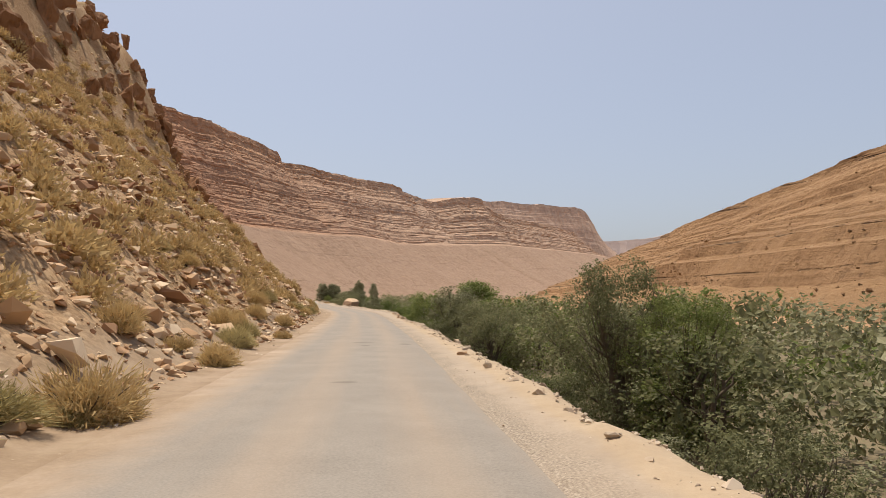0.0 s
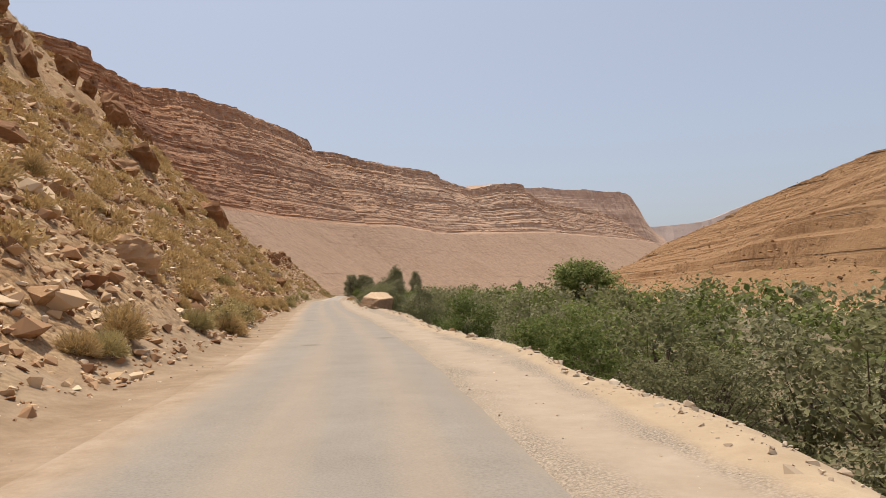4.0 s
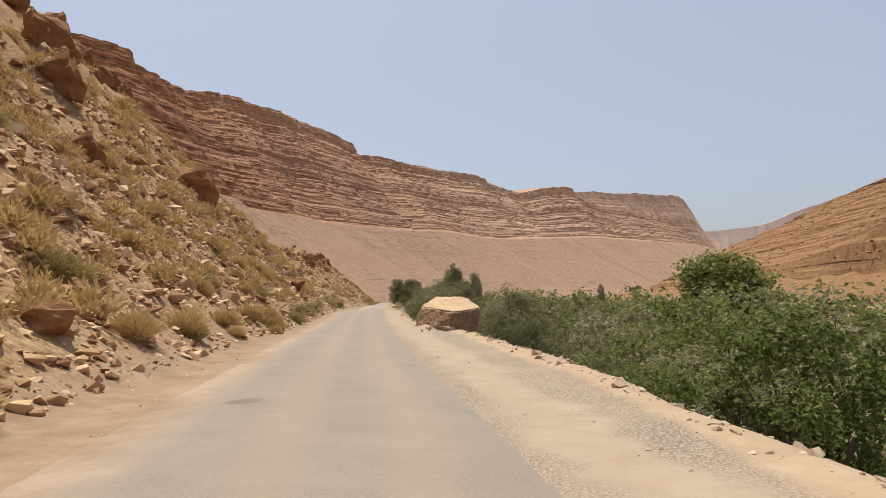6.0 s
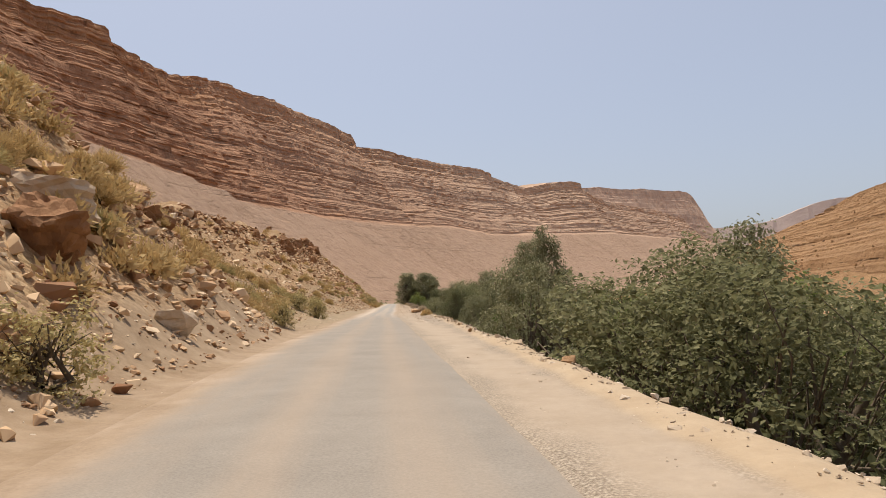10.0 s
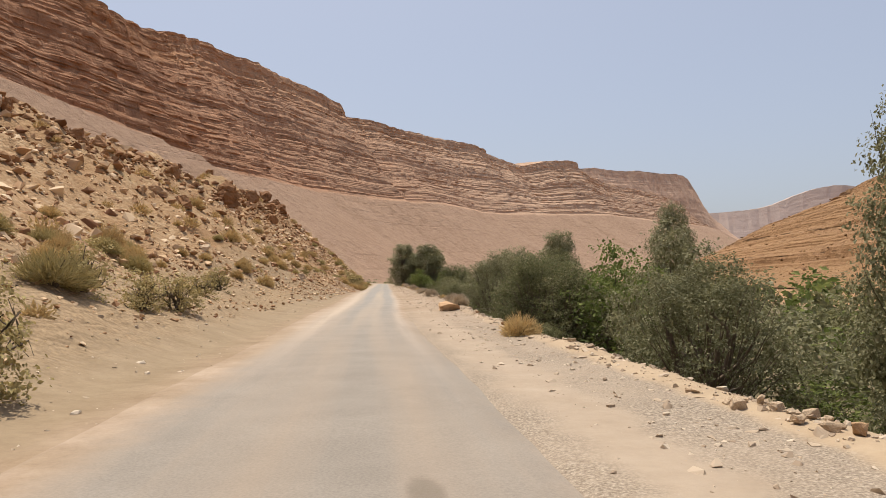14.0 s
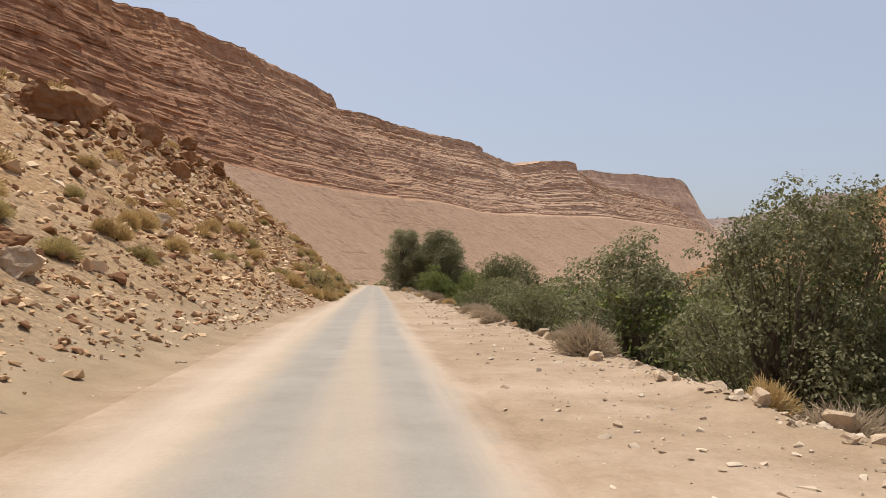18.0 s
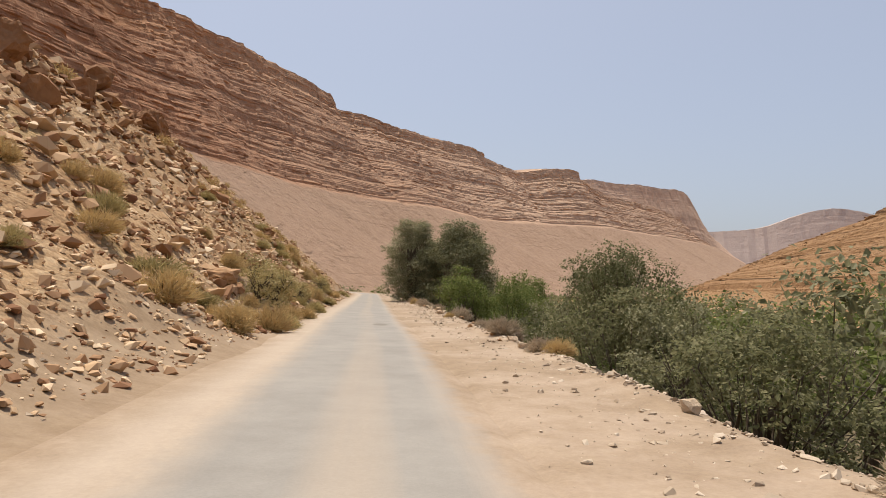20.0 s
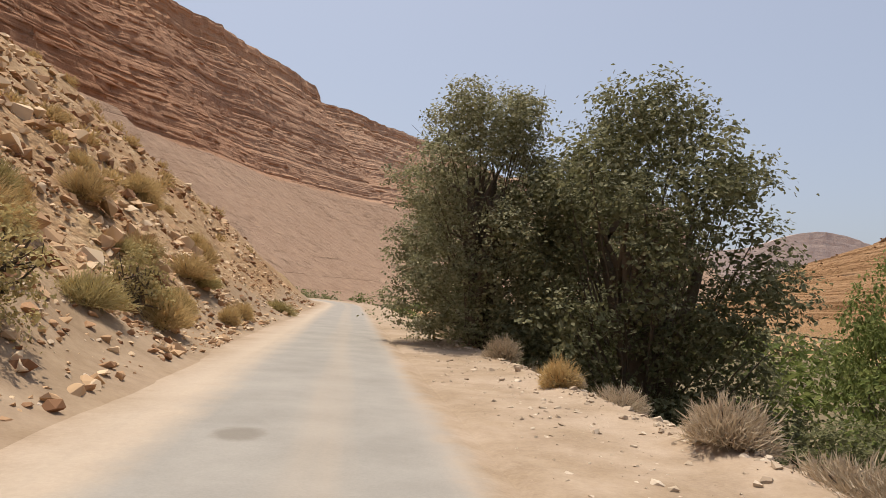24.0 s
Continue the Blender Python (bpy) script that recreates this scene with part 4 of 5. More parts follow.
for s_, u_, k_, m_, lab in ((113.9, -6.2, 1.2, M_CRAG, "reddish flat boulder on the slope"), (132, -17.6, 3.0, M_ROCK, "brown weathered boulder on the slope"),
                            (115.5, -8.6, 1.6, M_ROCK, "ochre boulder among dry shrubs"), (169.8, -4.6, 0.9, M_PALE, "pale angular boulder at the slope's foot"),
                            (170.2, -7.4, 2.0, M_PALE, "pale blocky boulder on the slope"), (168.6, -6.9, 2.2, M_CRAG, "dark brown block under a pale boulder"),
                            (178.5, -7.8, 2.2, M_CRAG, "dark reddish boulder on the slope"), (180, -9.0, 2.0, M_ROCK, "brown boulder on the slope"),
                            (163.6, -5.0, 1.5, M_ROCK, "long leaning slab of rock at the slope's foot"), (52.3, -8.5, 1.7, M_CRAG, "reddish boulder set in rubble"),
                            (324, -12.2, 2.4, M_CRAG, "dark brown boulder on the crest"), (295.6, -5.6, 1.5, M_ROCK, "ochre boulder on the slope"),
                            (308.8, -6.4, 1.4, M_CRAG, "dark brown boulder on the slope"), (329.4, -9.3, 1.8, M_CRAG, "dark brown boulder on the slope"),
                            (256.9, -15.8, 1.8, M_CRAG, "dark brown boulder on the slope"), (98, -14, 2.2, M_CRAG, "brown boulder on the slope"), (91.8, -7.3, 2.3, M_ROCK, "great tan boulder set in the slope")):
    boulder(s_, u_, k_, m_, lab)
for s_, u_, k_, q_ in ((164, -15.4, 4.2, 38), (146.7, -19.8, 3.6, 36), (139, -15.0, 2.2, 34)):
    boulder(s_, u_, k_, M_CRAG, "dark overhanging rock slab lying along the slope", turn=8 + q_ * 0.2, tilt=(0, q_), squash=(1.2, 0.8, 0.72), sink=0.12)
for i in range(170):
    s_ = R.uniform(0, 400)
    d_ = R.uniform(2.0, 26)
    boulder(s_, -float(keyed(s_, FOOT)) - 3 * float(keyed(s_, BANK)) - d_, R.uniform(0.4, 0.8) + 0.07 * d_ * R.random(), R.choice((M_ROCK, M_CRAG, M_ROCK, M_PALE)), "angular brown boulder among rubble on the slope")


for i in range(150):
    s_ = R.uniform(20, 135)
    d_ = R.uniform(19, 33)
    boulder(s_, -float(keyed(s_, FOOT)) - d_, R.uniform(0.9, 3.1), M_CRAG, "dark red-brown crag block high on the slope", squash=(1, 0.8, 1.15), sink=0.3)
for i in range(34):
    s_ = R.uniform(150, 205)
    boulder(s_, -float(keyed(s_, FOOT)) - float(keyed(s_, REACH)) * R.uniform(0.75, 1.05), R.uniform(1.6, 3.8), M_CRAG, "dark red-brown crag block high on the slope", squash=(1, 0.8, 1.15), sink=0.3)


for s_, q_, k_ in ((294, 0.86, 3.3), (286, 0.74, 2.8), (300, 0.95, 2.4), (279, 0.9, 2.0), (308, 0.9, 2.6), (314, 0.82, 2.2), (320, 0.95, 2.8), (326, 0.85, 2.4), (266, 0.92, 1.6), (258, 0.85, 1.8), (248, 0.9, 1.4), (331, 0.7, 2.0), (337, 0.92, 2.6), (304, 0.68, 1.9)):
    boulder(s_, -float(keyed(s_, FOOT)) - q_ * float(keyed(s_, REACH)), k_, M_CRAG, "dark red-brown boulder on the slope's crest", squash=(1, 0.85, 0.95), sink=0.2)


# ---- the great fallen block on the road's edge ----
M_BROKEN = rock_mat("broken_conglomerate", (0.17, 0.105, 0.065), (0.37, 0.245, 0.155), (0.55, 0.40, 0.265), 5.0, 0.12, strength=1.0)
M_SKIN = rock_mat("pale_top_rock", (0.42, 0.28, 0.165), (0.58, 0.42, 0.275), (0.68, 0.53, 0.37), 1.5, 0.05)


def fallen_block():
    """Five-cornered block, each corner (along the road, to its right, height): paler smooth top, darker rough broken
    flanks.
    """
    low = [(129.1, 3.8, -0.5), (131.0, 5.1, -0.9), (132.7, 4.75, -0.9), (133.0, 3.4, -0.5), (130.5, 2.1, -0.5)]
    high = [(129.25, 3.9, 0.80), (131.15, 5.42, 0.93), (132.3, 4.95, 1.42), (132.2, 3.5, 1.52), (131.2, 2.7, 1.08)]
    mid = [(130.9, 3.66, 1.33)]
    bm = bmesh.new()
    v = []
    for s, u, z in low + high + mid:
        x, y = place(s, u)
        v.append(bm.verts.new((float(x), float(y), z)))
    bm.faces.new(v[4::-1])
    for k in range(5):
        n = (k + 1) % 5
        bm.faces.new((v[k], v[n], v[5 + n], v[5 + k]))
        bm.faces.new((v[5 + k], v[5 + n], v[10]))
    bmesh.ops.recalc_face_normals(bm, faces=bm.faces[:])
    bmesh.ops.bevel(bm, geom=bm.edges[:], offset=0.05, segments=2, affect="EDGES")
    bmesh.ops.triangulate(bm, faces=bm.faces[:])
    for lim in (0.8, 0.4, 0.2, 0.11, 0.06):
        bmesh.ops.subdivide_edges(bm, edges=[e for e in bm.edges if e.calc_length() > lim], cuts=1)
        bmesh.ops.triangulate(bm, faces=[f for f in bm.faces if len(f.verts) > 3])
    bm.normal_update()
    # paler material on faces that point up, darker on all others
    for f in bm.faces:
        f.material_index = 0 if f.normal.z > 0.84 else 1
    side = {w.index: w.normal.copy() for w in bm.verts}
    for w in bm.verts:
        q = w.co * 1.0
        n = side[w.index]
        flank = 0.35 + 0.65 * min(1.0, max(0.0, (0.9 - n.z) / 0.7))
        lump = 0.07 * noise.noise(q * 0.9) + flank * (0.075 * noise.noise(q * 2.6) + 0.05 * noise.noise(q * 7) + 0.055 * abs(noise.noise(q * 14)) + 0.03 * noise.noise(q * 27)) + (1 - flank) * 0.06 * noise.noise(Vector((q.x * 4, q.y * 1.5, q.z * 9)))
        w.co += n * lump
    return bm


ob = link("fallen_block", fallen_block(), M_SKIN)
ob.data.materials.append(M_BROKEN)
tagged(ob, "great fallen block of rock with pale top on the road's edge", "boulder")
boulder(129.3, 3.75, 0.42, M_PALE, "small pale stone at the foot of the great fallen block", sink=0.15)


# ---- plants ----
def tube(points, radii, sides=6):
    V, F = [], []
    for i, (p, r) in enumerate(zip(points, radii)):
        p = Vector(p)
        d = (Vector(points[min(i + 1, len(points) - 1)]) - Vector(points[max(i - 1, 0)])).normalized()
        a = d.orthogonal().normalized()
        b = d.cross(a)
        for k in range(sides):
            t = 6.2832 * k / sides
            V.append((p + (a * math.cos(t) + b * math.sin(t)) * r)[:])
        if i:
            for k in range(sides):
                c, e = (i - 1) * sides, i * sides
                F.append((c + k, c + (k + 1) % sides, e + (k + 1) % sides, e + k))
    return np.array(V), np.array(F)


def merged(name, pieces):
    V, F, base = [], [], 0
    for v, f in pieces:
        V.append(v)
        F.append(f + base)
        base += len(v)
    me = bpy.data.meshes.new(name)
    me.from_pydata(np.vstack(V).tolist(), [], np.vstack(F).tolist())
    return me


def leaf_cloud(rng, centres, radii, count, size, long=1.6, per=14, reach=2.3, core=0.1):
    """Small folded leaves in sprigs around a set of twig clusters, with broader shaded leaves inside."""
    w = radii ** 2 / np.sum(radii ** 2)
    ns = max(8, int(count * (1 - core)) // per)
    pick = rng.choice(len(centres), ns, p=w)
    d = rng.normal(size=(ns, 3)) + (0, 0, 0.25)
    d /= np.linalg.norm(d, axis=1, keepdims=True)
    rr = radii[pick] * rng.uniform(0.3, 1.0, ns) ** 0.4 * rng.uniform(0.85, 1.1, ns)
    sprig = centres[pick] + d * rr[:, None] * (1, 1, 0.85)
    who = np.repeat(np.arange(ns), per)
    n1 = len(who)
    c = sprig[who] + (rng.normal(size=(n1, 3)) * (1, 1, 0.6) + d[who] * 0.4) * size * reach * rng.uniform(0.5, 1.2, ns)[who][:, None]
    n = 0.7 * d[who] + 0.55 * rng.normal(size=(n1, 3)) + (0, 0, 0.65)
    k = size * rng.uniform(0.6, 1.4, n1)
    n2 = int(count * core)
    inner = rng.choice(len(centres), n2, p=w)
    g = rng.normal(size=(n2, 3))
    g /= np.linalg.norm(g, axis=1, keepdims=True)
    c = np.vstack([c, centres[inner] + g * (radii[inner] * rng.uniform(0.1, 0.78, n2))[:, None]])
    n = np.vstack([n, g + 0.6 * rng.normal(size=(n2, 3))])
    k = np.r_[k, size * rng.uniform(1.2, 1.9, n2)][:, None]
    total = n1 + n2
    n /= np.linalg.norm(n, axis=1, keepdims=True)
    a = np.cross(n, rng.normal(size=(total, 3)))
    a /= np.linalg.norm(a, axis=1, keepdims=True)
    b = np.cross(n, a)
    tip, side = a * k * long * 0.5, b * k * 0.5
    fold = n * k * 0.14
    v = np.stack([c - tip, c + side + fold, c + tip, c - side + fold], 1).reshape(-1, 3)
    return v, np.arange(total * 4).reshape(-1, 4)


def tree(name, height_, spread, leaf_mat, seed, leaves=4200, leaf=0.15, stems=3, low=0.12, lobes=22, upright=1.0, label="", category="tree", bare=0):
    rng = np.random.RandomState(seed)
    thing = new(name)
    centres, wood = [], []
    for k in range(stems):
        t = 6.283 * k / stems + rng.uniform(-0.5, 0.5)
        lean = rng.uniform(0.1, 0.45) * spread / upright
        top = np.array([math.cos(t) * lean, math.sin(t) * lean, height_ * rng.uniform(0.55, 0.75)])
        top = top * (0.8, 0.8, 0.8)
        mid = top * (0.35, 0.35, 0.45) + rng.normal(size=3) * 0.15
        r = height_ * 0.018 + 0.03
        wood.append(tube([(top * 0.02)[:3] * (1, 1, 0) + rng.normal(size=3) * (0.08, 0.08, 0), mid, top], [r * 1.3, r, r * 0.45]))
        for j in range(3):
            q = mid + (top - mid) * rng.uniform(0.1, 0.9)
            e = q + np.array([*rng.normal(size=2) * spread * 0.2, rng.uniform(0.05, 0.2) * height_])
            wood.append(tube([q, (q + e) / 2 + rng.normal(size=3) * 0.12, e], [r * 0.5, r * 0.35, r * 0.15], 5))
    for k in range(lobes):
        f = (k + 0.5) / lobes
        z = height_ * (low + (0.9 - low) * f)
        width = spread * math.sqrt(max(0.1, 1 - ((f - 0.42) / 0.62) ** 2))
        t, q = k * 2.4 + rng.uniform(-0.4, 0.4), rng.uniform(0.15, 0.85) ** 0.6
        centres.append((math.cos(t) * q * width, math.sin(t) * q * width, z * (1 - 0.12 * q) + rng.uniform(-0.3, 0.3)))
    centres = np.array(centres)
    radii = spread * rng.uniform(0.2, 0.42, lobes) * (1.0 if lobes < 30 else 0.8)
    for c in centres[::3]:
        s0 = np.array([c[0] * 0.3, c[1] * 0.3, c[2] * 0.5])
        wood.append(tube([s0, (s0 + c) / 2 + rng.normal(size=3) * 0.1, c], [0.035, 0.025, 0.012], 4))
    for k in range(bare):
        t = rng.uniform(0, 6.283)
        q = np.array([math.cos(t), math.sin(t), 0]) * spread * rng.uniform(0.5, 1.0)
        z = rng.uniform(0.35, 0.8) * height_
        q = q * 0.92 * math.sqrt(max(0.08, 1 - ((z / height_ - 0.42) / 0.62) ** 2))
        wood.append(tube([q * 0.5 + (0, 0, z * 0.6), q * 0.85 + (0, 0, z * 0.9) + rng.normal(size=3) * 0.15, q * rng.uniform(0.9, 1.08) + (0, 0, min(z * rng.uniform(0.9, 1.08), 0.84 * height_)) + rng.normal(size=3) * 0.15], [0.02, 0.014, 0.005], 3))
    finish("trunk", merged("trunk", wood), M_BARK, thing, smooth=True)
    cloud = leaf_cloud(rng, centres, radii, leaves, leaf)
    finish("crown", merged("crown", [cloud]), leaf_mat, thing)
    TALL[thing.name] = float(np.percentile(cloud[0][:, 2], 98.5))
    return tagged(thing, label, category)


TALL = {}          # the height of each kind's crown
TREES = {
    "fig": [tree("fig_tree", 6.0, 3.2, M_LEAF_B, 160, 14000, 0.14, 4, 0.03, 34, label="dense bright green broad-leaved tree in the valley")],
    "walnut": [tree("walnut_tree", 5.5, 2.1, M_LEAF_B, 170, 17000, 0.062, 4, 0.12, 26, label="bright green open-crowned tree below the road", bare=50)],
    "willow": [tree("willow_bush", 5.0, 2.6, M_LEAF_A, 20 + k, 18000, 0.054, 5, 0.0, 40, label="dense grey-green willow bush below the road", category="bush", bare=60) for k in range(4)],
    "near": [tree("leafy_tree", 6.8, 2.9, m, 180 + k, 32000, 0.051, 5, 0.0, 60, label=lab, bare=70) for k, (m, lab) in enumerate(((M_LEAF_A, "tall dense grey-green willow below the road"), (M_LEAF_C, "tall dense dark green tree below the road"), (M_LEAF_B, "tall dense fresh green tree below the road")))],
    "green": [tree("broadleaf_tree", 5.2, 2.5, M_LEAF_B, 40 + k, 16000, 0.062, 3, 0.02, 32, label="fresh green broad-leaved tree in the valley") for k in range(3)],
    "dark": [tree("dark_tree", 5.6, 2.4, M_LEAF_C, 60 + k, 16000, 0.062, 3, 0.02, 34, label="dark green leafy tree in the valley") for k in range(3)],
    "tall": [tree("poplar_tree", 9.0, 2.1, M_LEAF_C, 80 + k, 15000, 0.085, 2, 0.03, 44, 2.5, label="tall slender dark poplar in the valley") for k in range(2)],
    "mid": [tree("valley_tree", 5.0, 2.7, m, 100 + k, 2500, 0.115, 3, 0.04, 22, label="leafy tree in the dense valley grove") for k, m in enumerate((M_LEAF_A, M_LEAF_B, M_LEAF_C, M_LEAF_A))],
    "thorn": [tree("thorn_bush", 1.35, 0.8, M_OLIVE, 140 + k, 2600, 0.045, 5, 0.0, 24, label="rounded olive-green thorn bush on the slope", category="bush", bare=16) for k in range(3)],
    "great": [tree("great_tree", 11.5, 3.5, M_LEAF_C, 120 + k, 52000, 0.072, 6, 0.02, 84, bare=60, label="large dark grey-green spreading tree beside the road") for k in range(2)],
}


def plant(kind, s, u, top=None, scale=1.0, wide=1.0, k=None, base=None):
    src = TREES[kind][R.randrange(len(TREES[kind])) if k is None else k]
    x, y = place(s, u)
    z = float(height(s, u)) if base is None else base
    tall = TALL[src.name]
    fz = scale if top is None else max(0.35, (top - z) / tall)
    fx = wide * (0.5 * fz + 0.5)
    ob = copy_thing(src, pose(float(x), float(y), z - 0.05, 0, 0, R.uniform(0, 360)))
    ob.matrix_basis = ob.matrix_basis @ Matrix.Diagonal((fx, fx, fz, 1))
    return ob


TOP = [(-60, 0), (0, -1.0), (25, -1.0), (45, -1.2), (58, -0.4), (80, 0.5), (105, 0.7), (120, 0.2), (136, 0.6), (150, -0.6), (163, -1.4), (178, -1.0), (182, 0.6), (186, 0.8), (198, 0.8), (208, 0.8), (213, -1.2), (232, -1.2), (237, 1.6), (244, 2.2), (248, 2.0), (254, 2.0), (262, 2.2),
       (270, 0.8), (284, 1.0), (290, 1.9), (298, 2.0), (304, 1.2), (312, -0.4), (318, -0.6), (326, 0.6), (336, 0.2), (400, 3.0), (600, 3.0)]
s_ = -20.0
while s_ < 350:
    lip_ = float(keyed(s_, LIP))
    t_ = float(keyed(s_, TOP))
    near_ = -8 < s_ < 345
    if not 126 < s_ < 134 and R.random() < 0.72:
        close_ = 5.2 if 162 < s_ < 186 else 3.4
        top_ = FLOOR + (t_ - FLOOR) * R.choice((R.uniform(0.4, 0.75), R.uniform(0.7, 1.0), R.uniform(0.9, 1.12)))
        plant(("near" if top_ > 1.2 else R.choice(("willow", "willow", "dark", "green"))) if near_ else "mid", s_ + R.uniform(-2.0, 2.0), lip_ + R.uniform(close_, close_ + 2.0), top_, wide=R.uniform(0.85, 1.2))
    plant("mid", s_ + R.uniform(-2, 2), lip_ + R.uniform(7.5, 11), FLOOR + (max(t_, 0.3) - FLOOR) * R.uniform(0.5, 1.25), wide=R.uniform(0.85, 1.25))
    s_ += 5.4


def grove():
    """The valley's further trees, too many and too close to count."""
    rng = np.random.RandomState(77)
    pieces = []
    for s0 in np.arange(-15, 540, 5.8):
        for q in (13, 19, 25, 32, 40, 50) if s0 < 350 else (32, 40, 50):
            s, u = s0 + rng.uniform(-3, 3), keyed(s0, LIP) + q * rng.uniform(0.9, 1.1)
            x, y = place(s, u)
            top = rng.uniform(3.0, 6.2) + (rng.uniform(0, 2.4) if q > 22 and rng.uniform() < 0.3 else 0)
            n = 9
            c = np.stack([x + rng.normal(size=n) * 1.4, y + rng.normal(size=n) * 1.4, FLOOR + top * rng.uniform(0.15, 0.85, n)], -1)
            pieces.append(leaf_cloud(rng, c, rng.uniform(0.7, 1.5, n), 620 if q < 20 else 250, 0.19 if q < 20 else 0.34))
    me = merged("valley_grove", pieces)
    ob = finish("valley_grove", me, M_LEAF_A)
    me.materials.append(M_LEAF_B)
    me.materials.append(M_LEAF_C)
    idx = np.repeat(rng.randint(0, 3, len(pieces)), [len(f) for _, f in pieces])
    me.polygons.foreach_set("material_index", idx.astype(np.int32))
    return tagged(ob, "dense green grove filling the valley floor", "trees", kind="stuff")


grove()

# single trees that stand out of the grove: kind, along, to the right, height of the top, width, variant
for kind_, s_, u_, t_, w_, k_ in (
        ("near", 31, 11.0, 2.9, 1.0, 0), ("near", 27.5, 12.5, 1.6, 0.9, 2), ("dark", 65, 8.3, 2.2, 1.3, 0), ("green", 72, 6.9, 1.9, 1.0, 0), ("willow", 55, 9.2, 0.9, 1.2, 1), ("willow", 48, 8.2, 0.2, 1.2, 2),
        ("fig", 176, 40, 5.3, 1.5, 0), ("tall", 246.5, 47, 3.4, 0.5, 0), ("tall", 240, 52, 2.2, 0.35, 1), ("dark", 146.5, 10.2, 1.8, 1.1, 1),
        ("willow", 169, 6.9, 2.1, 1.4, 0), ("willow", 165.5, 7.4, 1.7, 1.3, 3), ("willow", 172.5, 8.2, 2.4, 1.25, 2), ("tall", 170.8, 9.8, 3.0, 0.75, 0), ("dark", 185, 6.6, 2.7, 0.85, 2),
        ("great", 212.8, 12.9, 5.9, 0.7, 0), ("tall", 205.8, 12.6, 6.2, 0.75, 1), ("dark", 207.5, 10.9, 3.9, 1.0, 0), ("near", 218.5, 9.6, 1.8, 1.0, 1), ("dark", 222.5, 10.6, 2.9, 0.9, 1), ("near", 192.5, 9.8, 2.4, 1.0, 1), ("near", 196, 9.2, 1.6, 0.9, 2),
        ("great", 246.2, 20.2, 6.2, 0.6, 1), ("willow", 242.5, 10.4, 2.05, 1.4, 1), ("willow", 246.5, 11.4, 2.7, 1.4, 3), ("willow", 239.5, 10.8, 1.7, 1.2, 0), ("near", 250, 12.5, 3.2, 1.0, 0),
        ("near", 253, 11.0, 3.5, 0.9, 1), ("great", 255.5, 14.6, 5.0, 0.6, 0), ("near", 260, 9.9, 3.4, 0.95, 1), ("near", 262.3, 12.2, 3.7, 0.95, 0),
        ("dark", 275, 11.6, 3.2, 1.2, 1), ("dark", 279, 13.0, 2.6, 1.2, 2), ("willow", 284.5, 8.9, 1.0, 1.2, 1), ("near", 296.5, 9.7, 3.1, 1.0, 0), ("near", 301, 11.0, 2.9, 1.05, 1), ("willow", 291.5, 8.3, 1.5, 1.15, 2),
        ("walnut", 317, 6.6, 2.7, 0.95, 0), ("green", 323, 11.2, 2.3, 0.8, 0), ("green", 337, 15.5, 2.8, 0.8, 1), ("green", 331, 12.6, 2.2, 1.0, 2)):
    plant(kind_, s_, u_, t_, wide=w_, k=k_)
# the great dark trees beside the road
for s_, u_, t_, w_, k_ in ((342, 4.2, 8.3, 1.08, 0), (339.5, 8.8, 7.9, 1.22, 1), (351, 5.3, 7.2, 0.95, 1), (348, 10.5, 7.4, 1.0, 0)):
    plant("great", s_, u_, t_, wide=w_, k=k_)


# ---- dry shrubs ----
def shrub_mesh(name, seed, r=0.6, h=0.6, twigs=900, thick=0.008):
    """A rounded cushion of fine twigs that fan out from the root, uneven in outline."""
    rng = np.random.RandomState(seed)
    d = rng.normal(size=(twigs, 3))
    d[:, 2] = np.abs(d[:, 2]) * 0.95
    d /= np.linalg.norm(d, axis=1, keepdims=True)
    az = np.arctan2(d[:, 1], d[:, 0])
    lump = 0.86 + 0.12 * np.sin(3 * az + seed) + 0.1 * np.sin(5 * az + 2.3 * seed + 4 * d[:, 2]) + 0.07 * rng.normal(size=twigs)
    f = rng.uniform(0.12, 1.0, twigs) ** 0.5
    a = d * (f * 0.78 * lump)[:, None] * (r, r, h)
    way = d + 0.42 * rng.normal(size=(twigs, 3)) + (0, 0, 0.25)
    way /= np.linalg.norm(way, axis=1, keepdims=True)
    tip = a + way * r * rng.uniform(0.12, 0.3, twigs)[:, None]
    side = np.cross(way, rng.normal(size=(twigs, 3)))
    side = side / np.linalg.norm(side, axis=1, keepdims=True) * (thick * rng.uniform(0.7, 1.8, twigs) * (1.9 - f))[:, None]
    v = np.stack([a - side, a + side, tip], 1).reshape(-1, 3)
    v[:, 2] = np.maximum(v[:, 2], -0.05)
    return merged(name, [(v, np.arange(twigs * 3).reshape(-1, 3))])


SHRUBS = []
for k in range(8):
    me = shrub_mesh("shrub", 200 + k, 0.65, 0.62 + 0.1 * (k % 3), 3400, 0.006)
    me.materials.append(M_GREYSTRAW if k > 5 else M_STRAW if k % 3 else M_OLIVE)
    SHRUBS.append(me)


_rng = np.random.RandomState(91)
SHRUB_WOOD = merged("woody_base", [tube([_rng.normal(size=3) * (0.03, 0.03, 0), np.array([math.cos(a) * 0.12, math.sin(a) * 0.12, 0.16]), np.array([math.cos(a) * 0.3, math.sin(a) * 0.3, 0.34])], [0.02, 0.014, 0.005], 4) for a in np.arange(0, 6.28, 0.7)])
SHRUB_WOOD.materials.append(M_BARK)


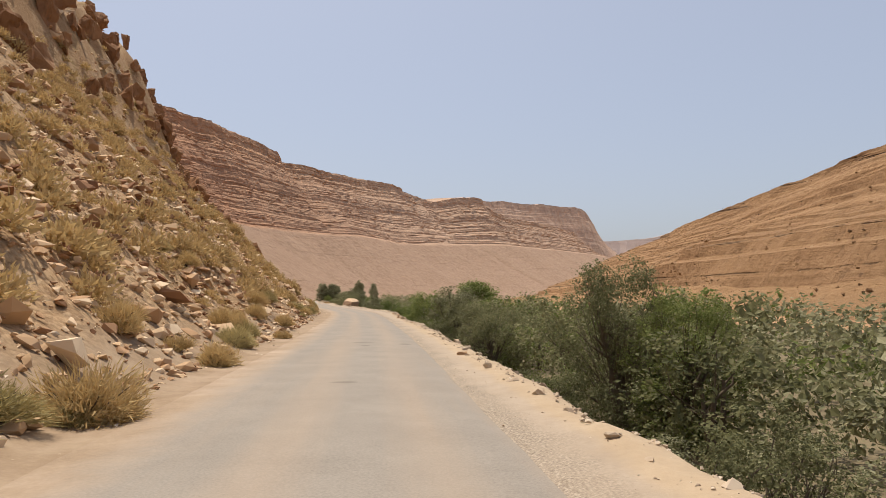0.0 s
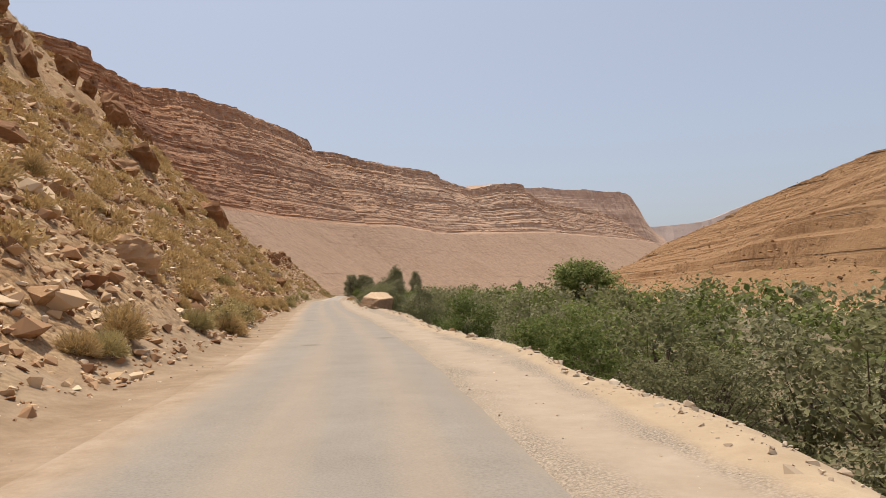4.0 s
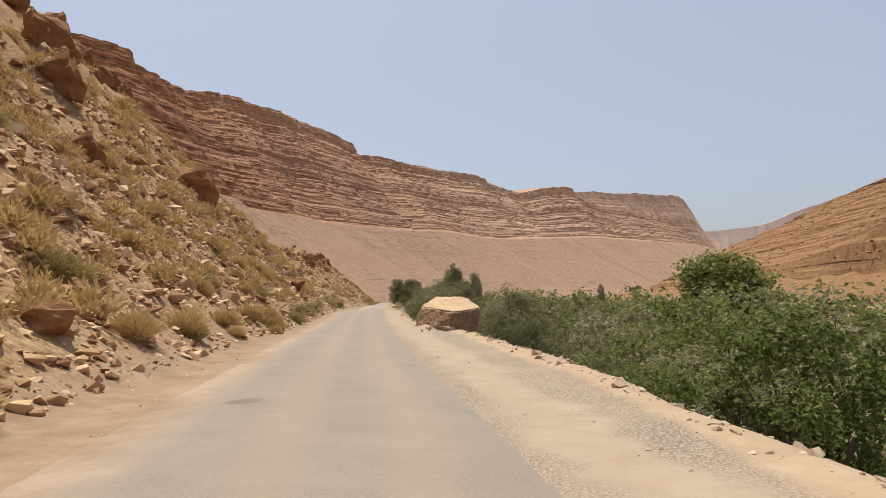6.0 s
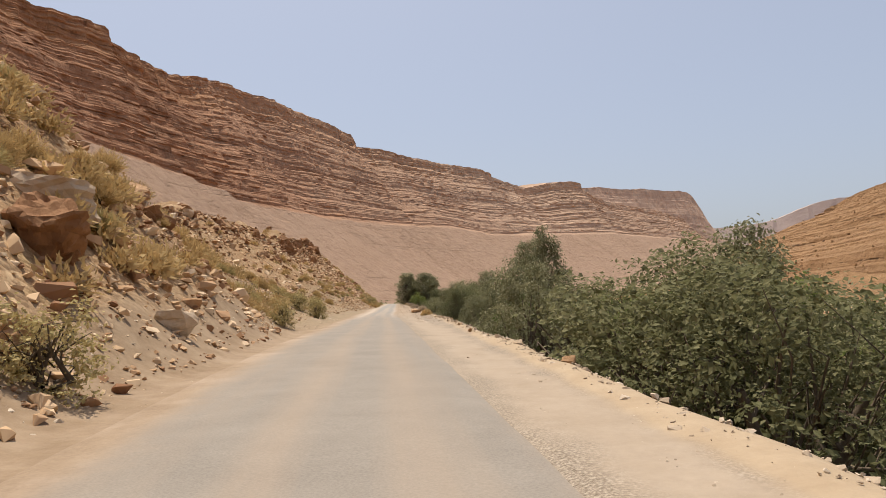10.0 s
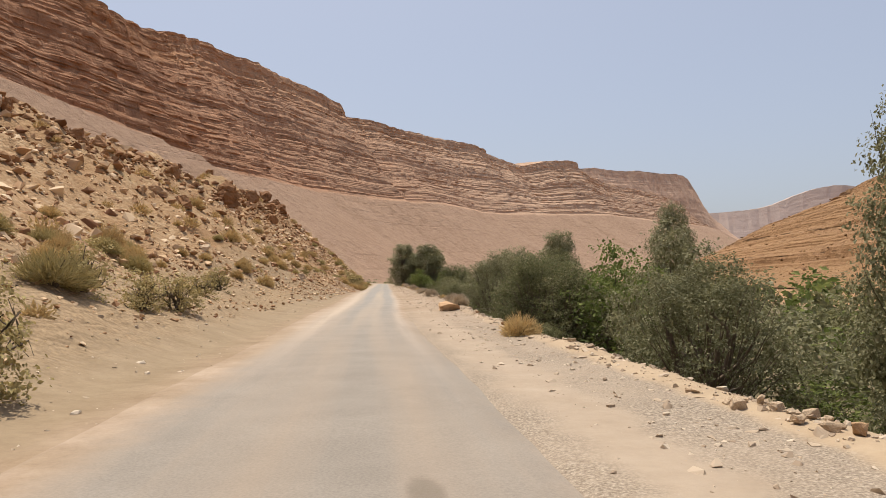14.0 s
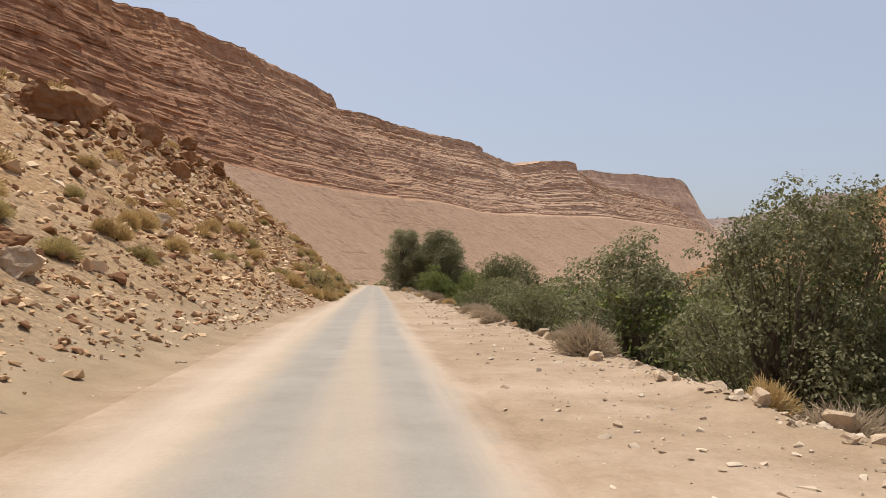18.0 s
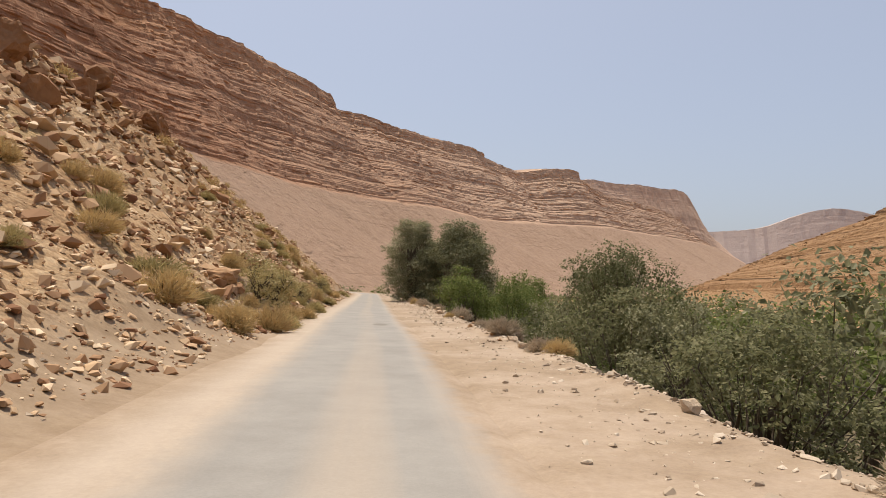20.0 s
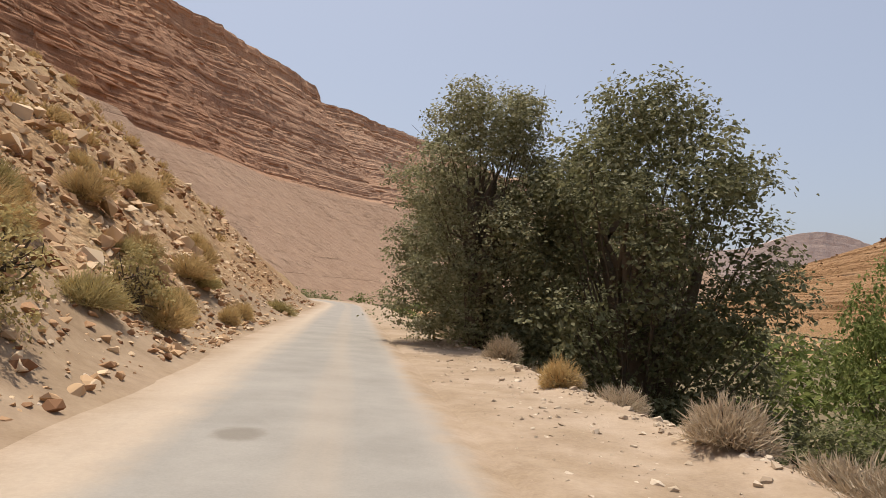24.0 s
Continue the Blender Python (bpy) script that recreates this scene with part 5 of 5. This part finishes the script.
def shrub(s, u, size, k=None):
    size *= 1.2
    k = R.randrange(6) if k is None else k
    ob = new("dry_shrub")
    new("twig_cushion", SHRUBS[k]).parent = ob
    new("woody_base", SHRUB_WOOD).parent = ob
    p = spot(s, u)
    ob.matrix_basis = pose(p.x, p.y, p.z - 0.04, R.uniform(-12, 12), R.uniform(-12, 12), R.uniform(0, 360)) @ Matrix.Diagonal((size * R.uniform(0.85, 1.25), size * R.uniform(0.85, 1.25), size * R.uniform(0.8, 1.1), 1))
    return tagged(ob, "pale grey-brown dry shrub on the road's edge" if k > 5 else "dry straw-coloured spiky shrub on stony ground" if k % 3 else "olive-green spiky shrub on stony ground", "shrub", group="dry shrubs on the slope")


for i in range(110):
    s_ = R.uniform(2, 360)
    d_ = R.random() ** 1.2 * 9 + (3.0 if 148 < s_ < 286 else 0.0)
    shrub(s_, -float(keyed(s_, FOOT)) - 0.6 - d_, R.uniform(0.6, 1.25) * (1 + 0.02 * d_))
for i in range(130):
    s_ = R.uniform(4, 345)
    shrub(s_, -float(keyed(s_, FOOT)) - 2.5 * float(keyed(s_, BANK)) - R.uniform(0.2, 2.4) - (3.6 if 148 < s_ < 286 else 0.0), R.uniform(0.5, 1.15))
for i in range(64):
    s_ = R.uniform(292, 352) if i % 2 else R.uniform(20, 300)
    shrub(s_, -float(keyed(s_, FOOT)) - R.uniform(0.5, 7.5) - (3.2 if 148 < s_ < 286 else 0.0), R.uniform(0.8, 1.3))
shrub(218, 4.05, 1.05, 1)
shrub(133.7, 3.35, 0.45, 0)
shrub(132.6, 2.75, 0.35, 1)
for i in range(50):
    s_ = R.uniform(236, 350)
    shrub(s_, float(keyed(s_, LIP)) + R.uniform(-0.35, 1.0), R.uniform(0.45, 1.1), R.choice((6, 7, 6, 7, 2)))


def upper_shrubs():
    rng = np.random.RandomState(31)
    src = [(np.array([v.co[:] for v in m.vertices]), np.array([p.vertices[:] for p in m.polygons])) for m in (shrub_mesh("s", 300 + k, 0.65, 0.66, 230, 0.026) for k in range(4))]
    pieces = []
    for q in range(1900):
        s = rng.uniform(0, 400) if q < 420 else rng.uniform(0, 215)
        u = -keyed(s, FOOT) - (rng.uniform(7, 34) if q < 420 else rng.uniform(2.5, 22))
        x, y = place(s, u)
        v, f = src[rng.randint(4)]
        pieces.append((v * rng.uniform(0.7, 1.8) + (float(x), float(y), float(height(s, u)) - 0.05), f))
    return tagged(finish("upper_slope_shrubs", merged("upper_slope_shrubs", pieces), M_STRAW), "dry straw-coloured shrubs dotted over the upper slope", "shrubs", kind="stuff")


upper_shrubs()
for s_, u_, z_ in ((207.6, -4.9, 1.1), (210.5, -6.6, 1.0), (213, -8.5, 0.8), (219, -6.4, 0.8), (221, -6.0, 0.9), (217, -7.2, 0.9), (228, -7.0, 0.8), (299.5, -4.0, 1.3), (302, -5.2, 1.2), (297, -4.4, 1.1), (306, -4.6, 1.0), (311, -4.2, 0.9),
                    (163, -4.4, 0.9), (158, -4.6, 0.8), (150.5, -4.6, 0.9), (96, -4.9, 0.8), (99, -5.2, 0.9), (103, -5.0, 0.8), (328, -4.4, 1.0), (335, -4.6, 1.0), (187, -4.6, 0.9), (193, -7.5, 1.0), (235, -8.0, 0.8)):
    plant("thorn", s_, u_, scale=z_)
for group_ in TREES.values():
    for src in group_:
        for o in (src, *src.children_recursive):
            bpy.data.objects.remove(o)
# ---- stones along the road ----
def edge_stone(s, u, size, material, label, **kw):
    return boulder(s, u, size, material, label, name="stone", **kw)


M_TAN = rock_mat("orange_boulder_rock", (0.36, 0.20, 0.10), (0.52, 0.33, 0.185), (0.62, 0.45, 0.29), 1.6, 0.05)
for k in range(16):
    edge_stone(R.uniform(128.6, 131.6), R.uniform(2.2, 3.3), R.uniform(0.07, 0.22), R.choice((M_PALE, M_ROCK)), "pale stone on the rubble beside the great fallen block", sink=0.12)
edge_stone(233.9, 3.65, 1.15, M_TAN, "orange rounded boulder on the road's edge", squash=(0.85, 1.5, 0.52), turn=-8, sink=0.08, kind=14)
for k in range(52):
    s_ = R.uniform(192, 207) if k < 44 else R.uniform(300, 316)
    edge_stone(s_, float(keyed(s_, LIP)) - R.uniform(0.0, 0.45), R.uniform(0.07, 0.18), M_PALE, "pale stone in a row along the road's edge", sink=0.1)
for k in range(60):
    s_ = R.uniform(0, 345)
    edge_stone(s_, float(keyed(s_, LIP)) - R.uniform(-0.1, 0.5), R.uniform(0.12, 0.32), R.choice((M_PALE, M_ROCK)), "pale stone on the road's crumbling edge", sink=0.15)
for k in range(46):
    s_ = R.uniform(303, 322) if k < 30 else R.uniform(250, 262)
    edge_stone(s_, float(keyed(s_, LIP)) + R.uniform(-0.5, 0.45), R.uniform(0.14, 0.36), M_PALE, "pale broken stone heaped on the road's edge", sink=0.12)
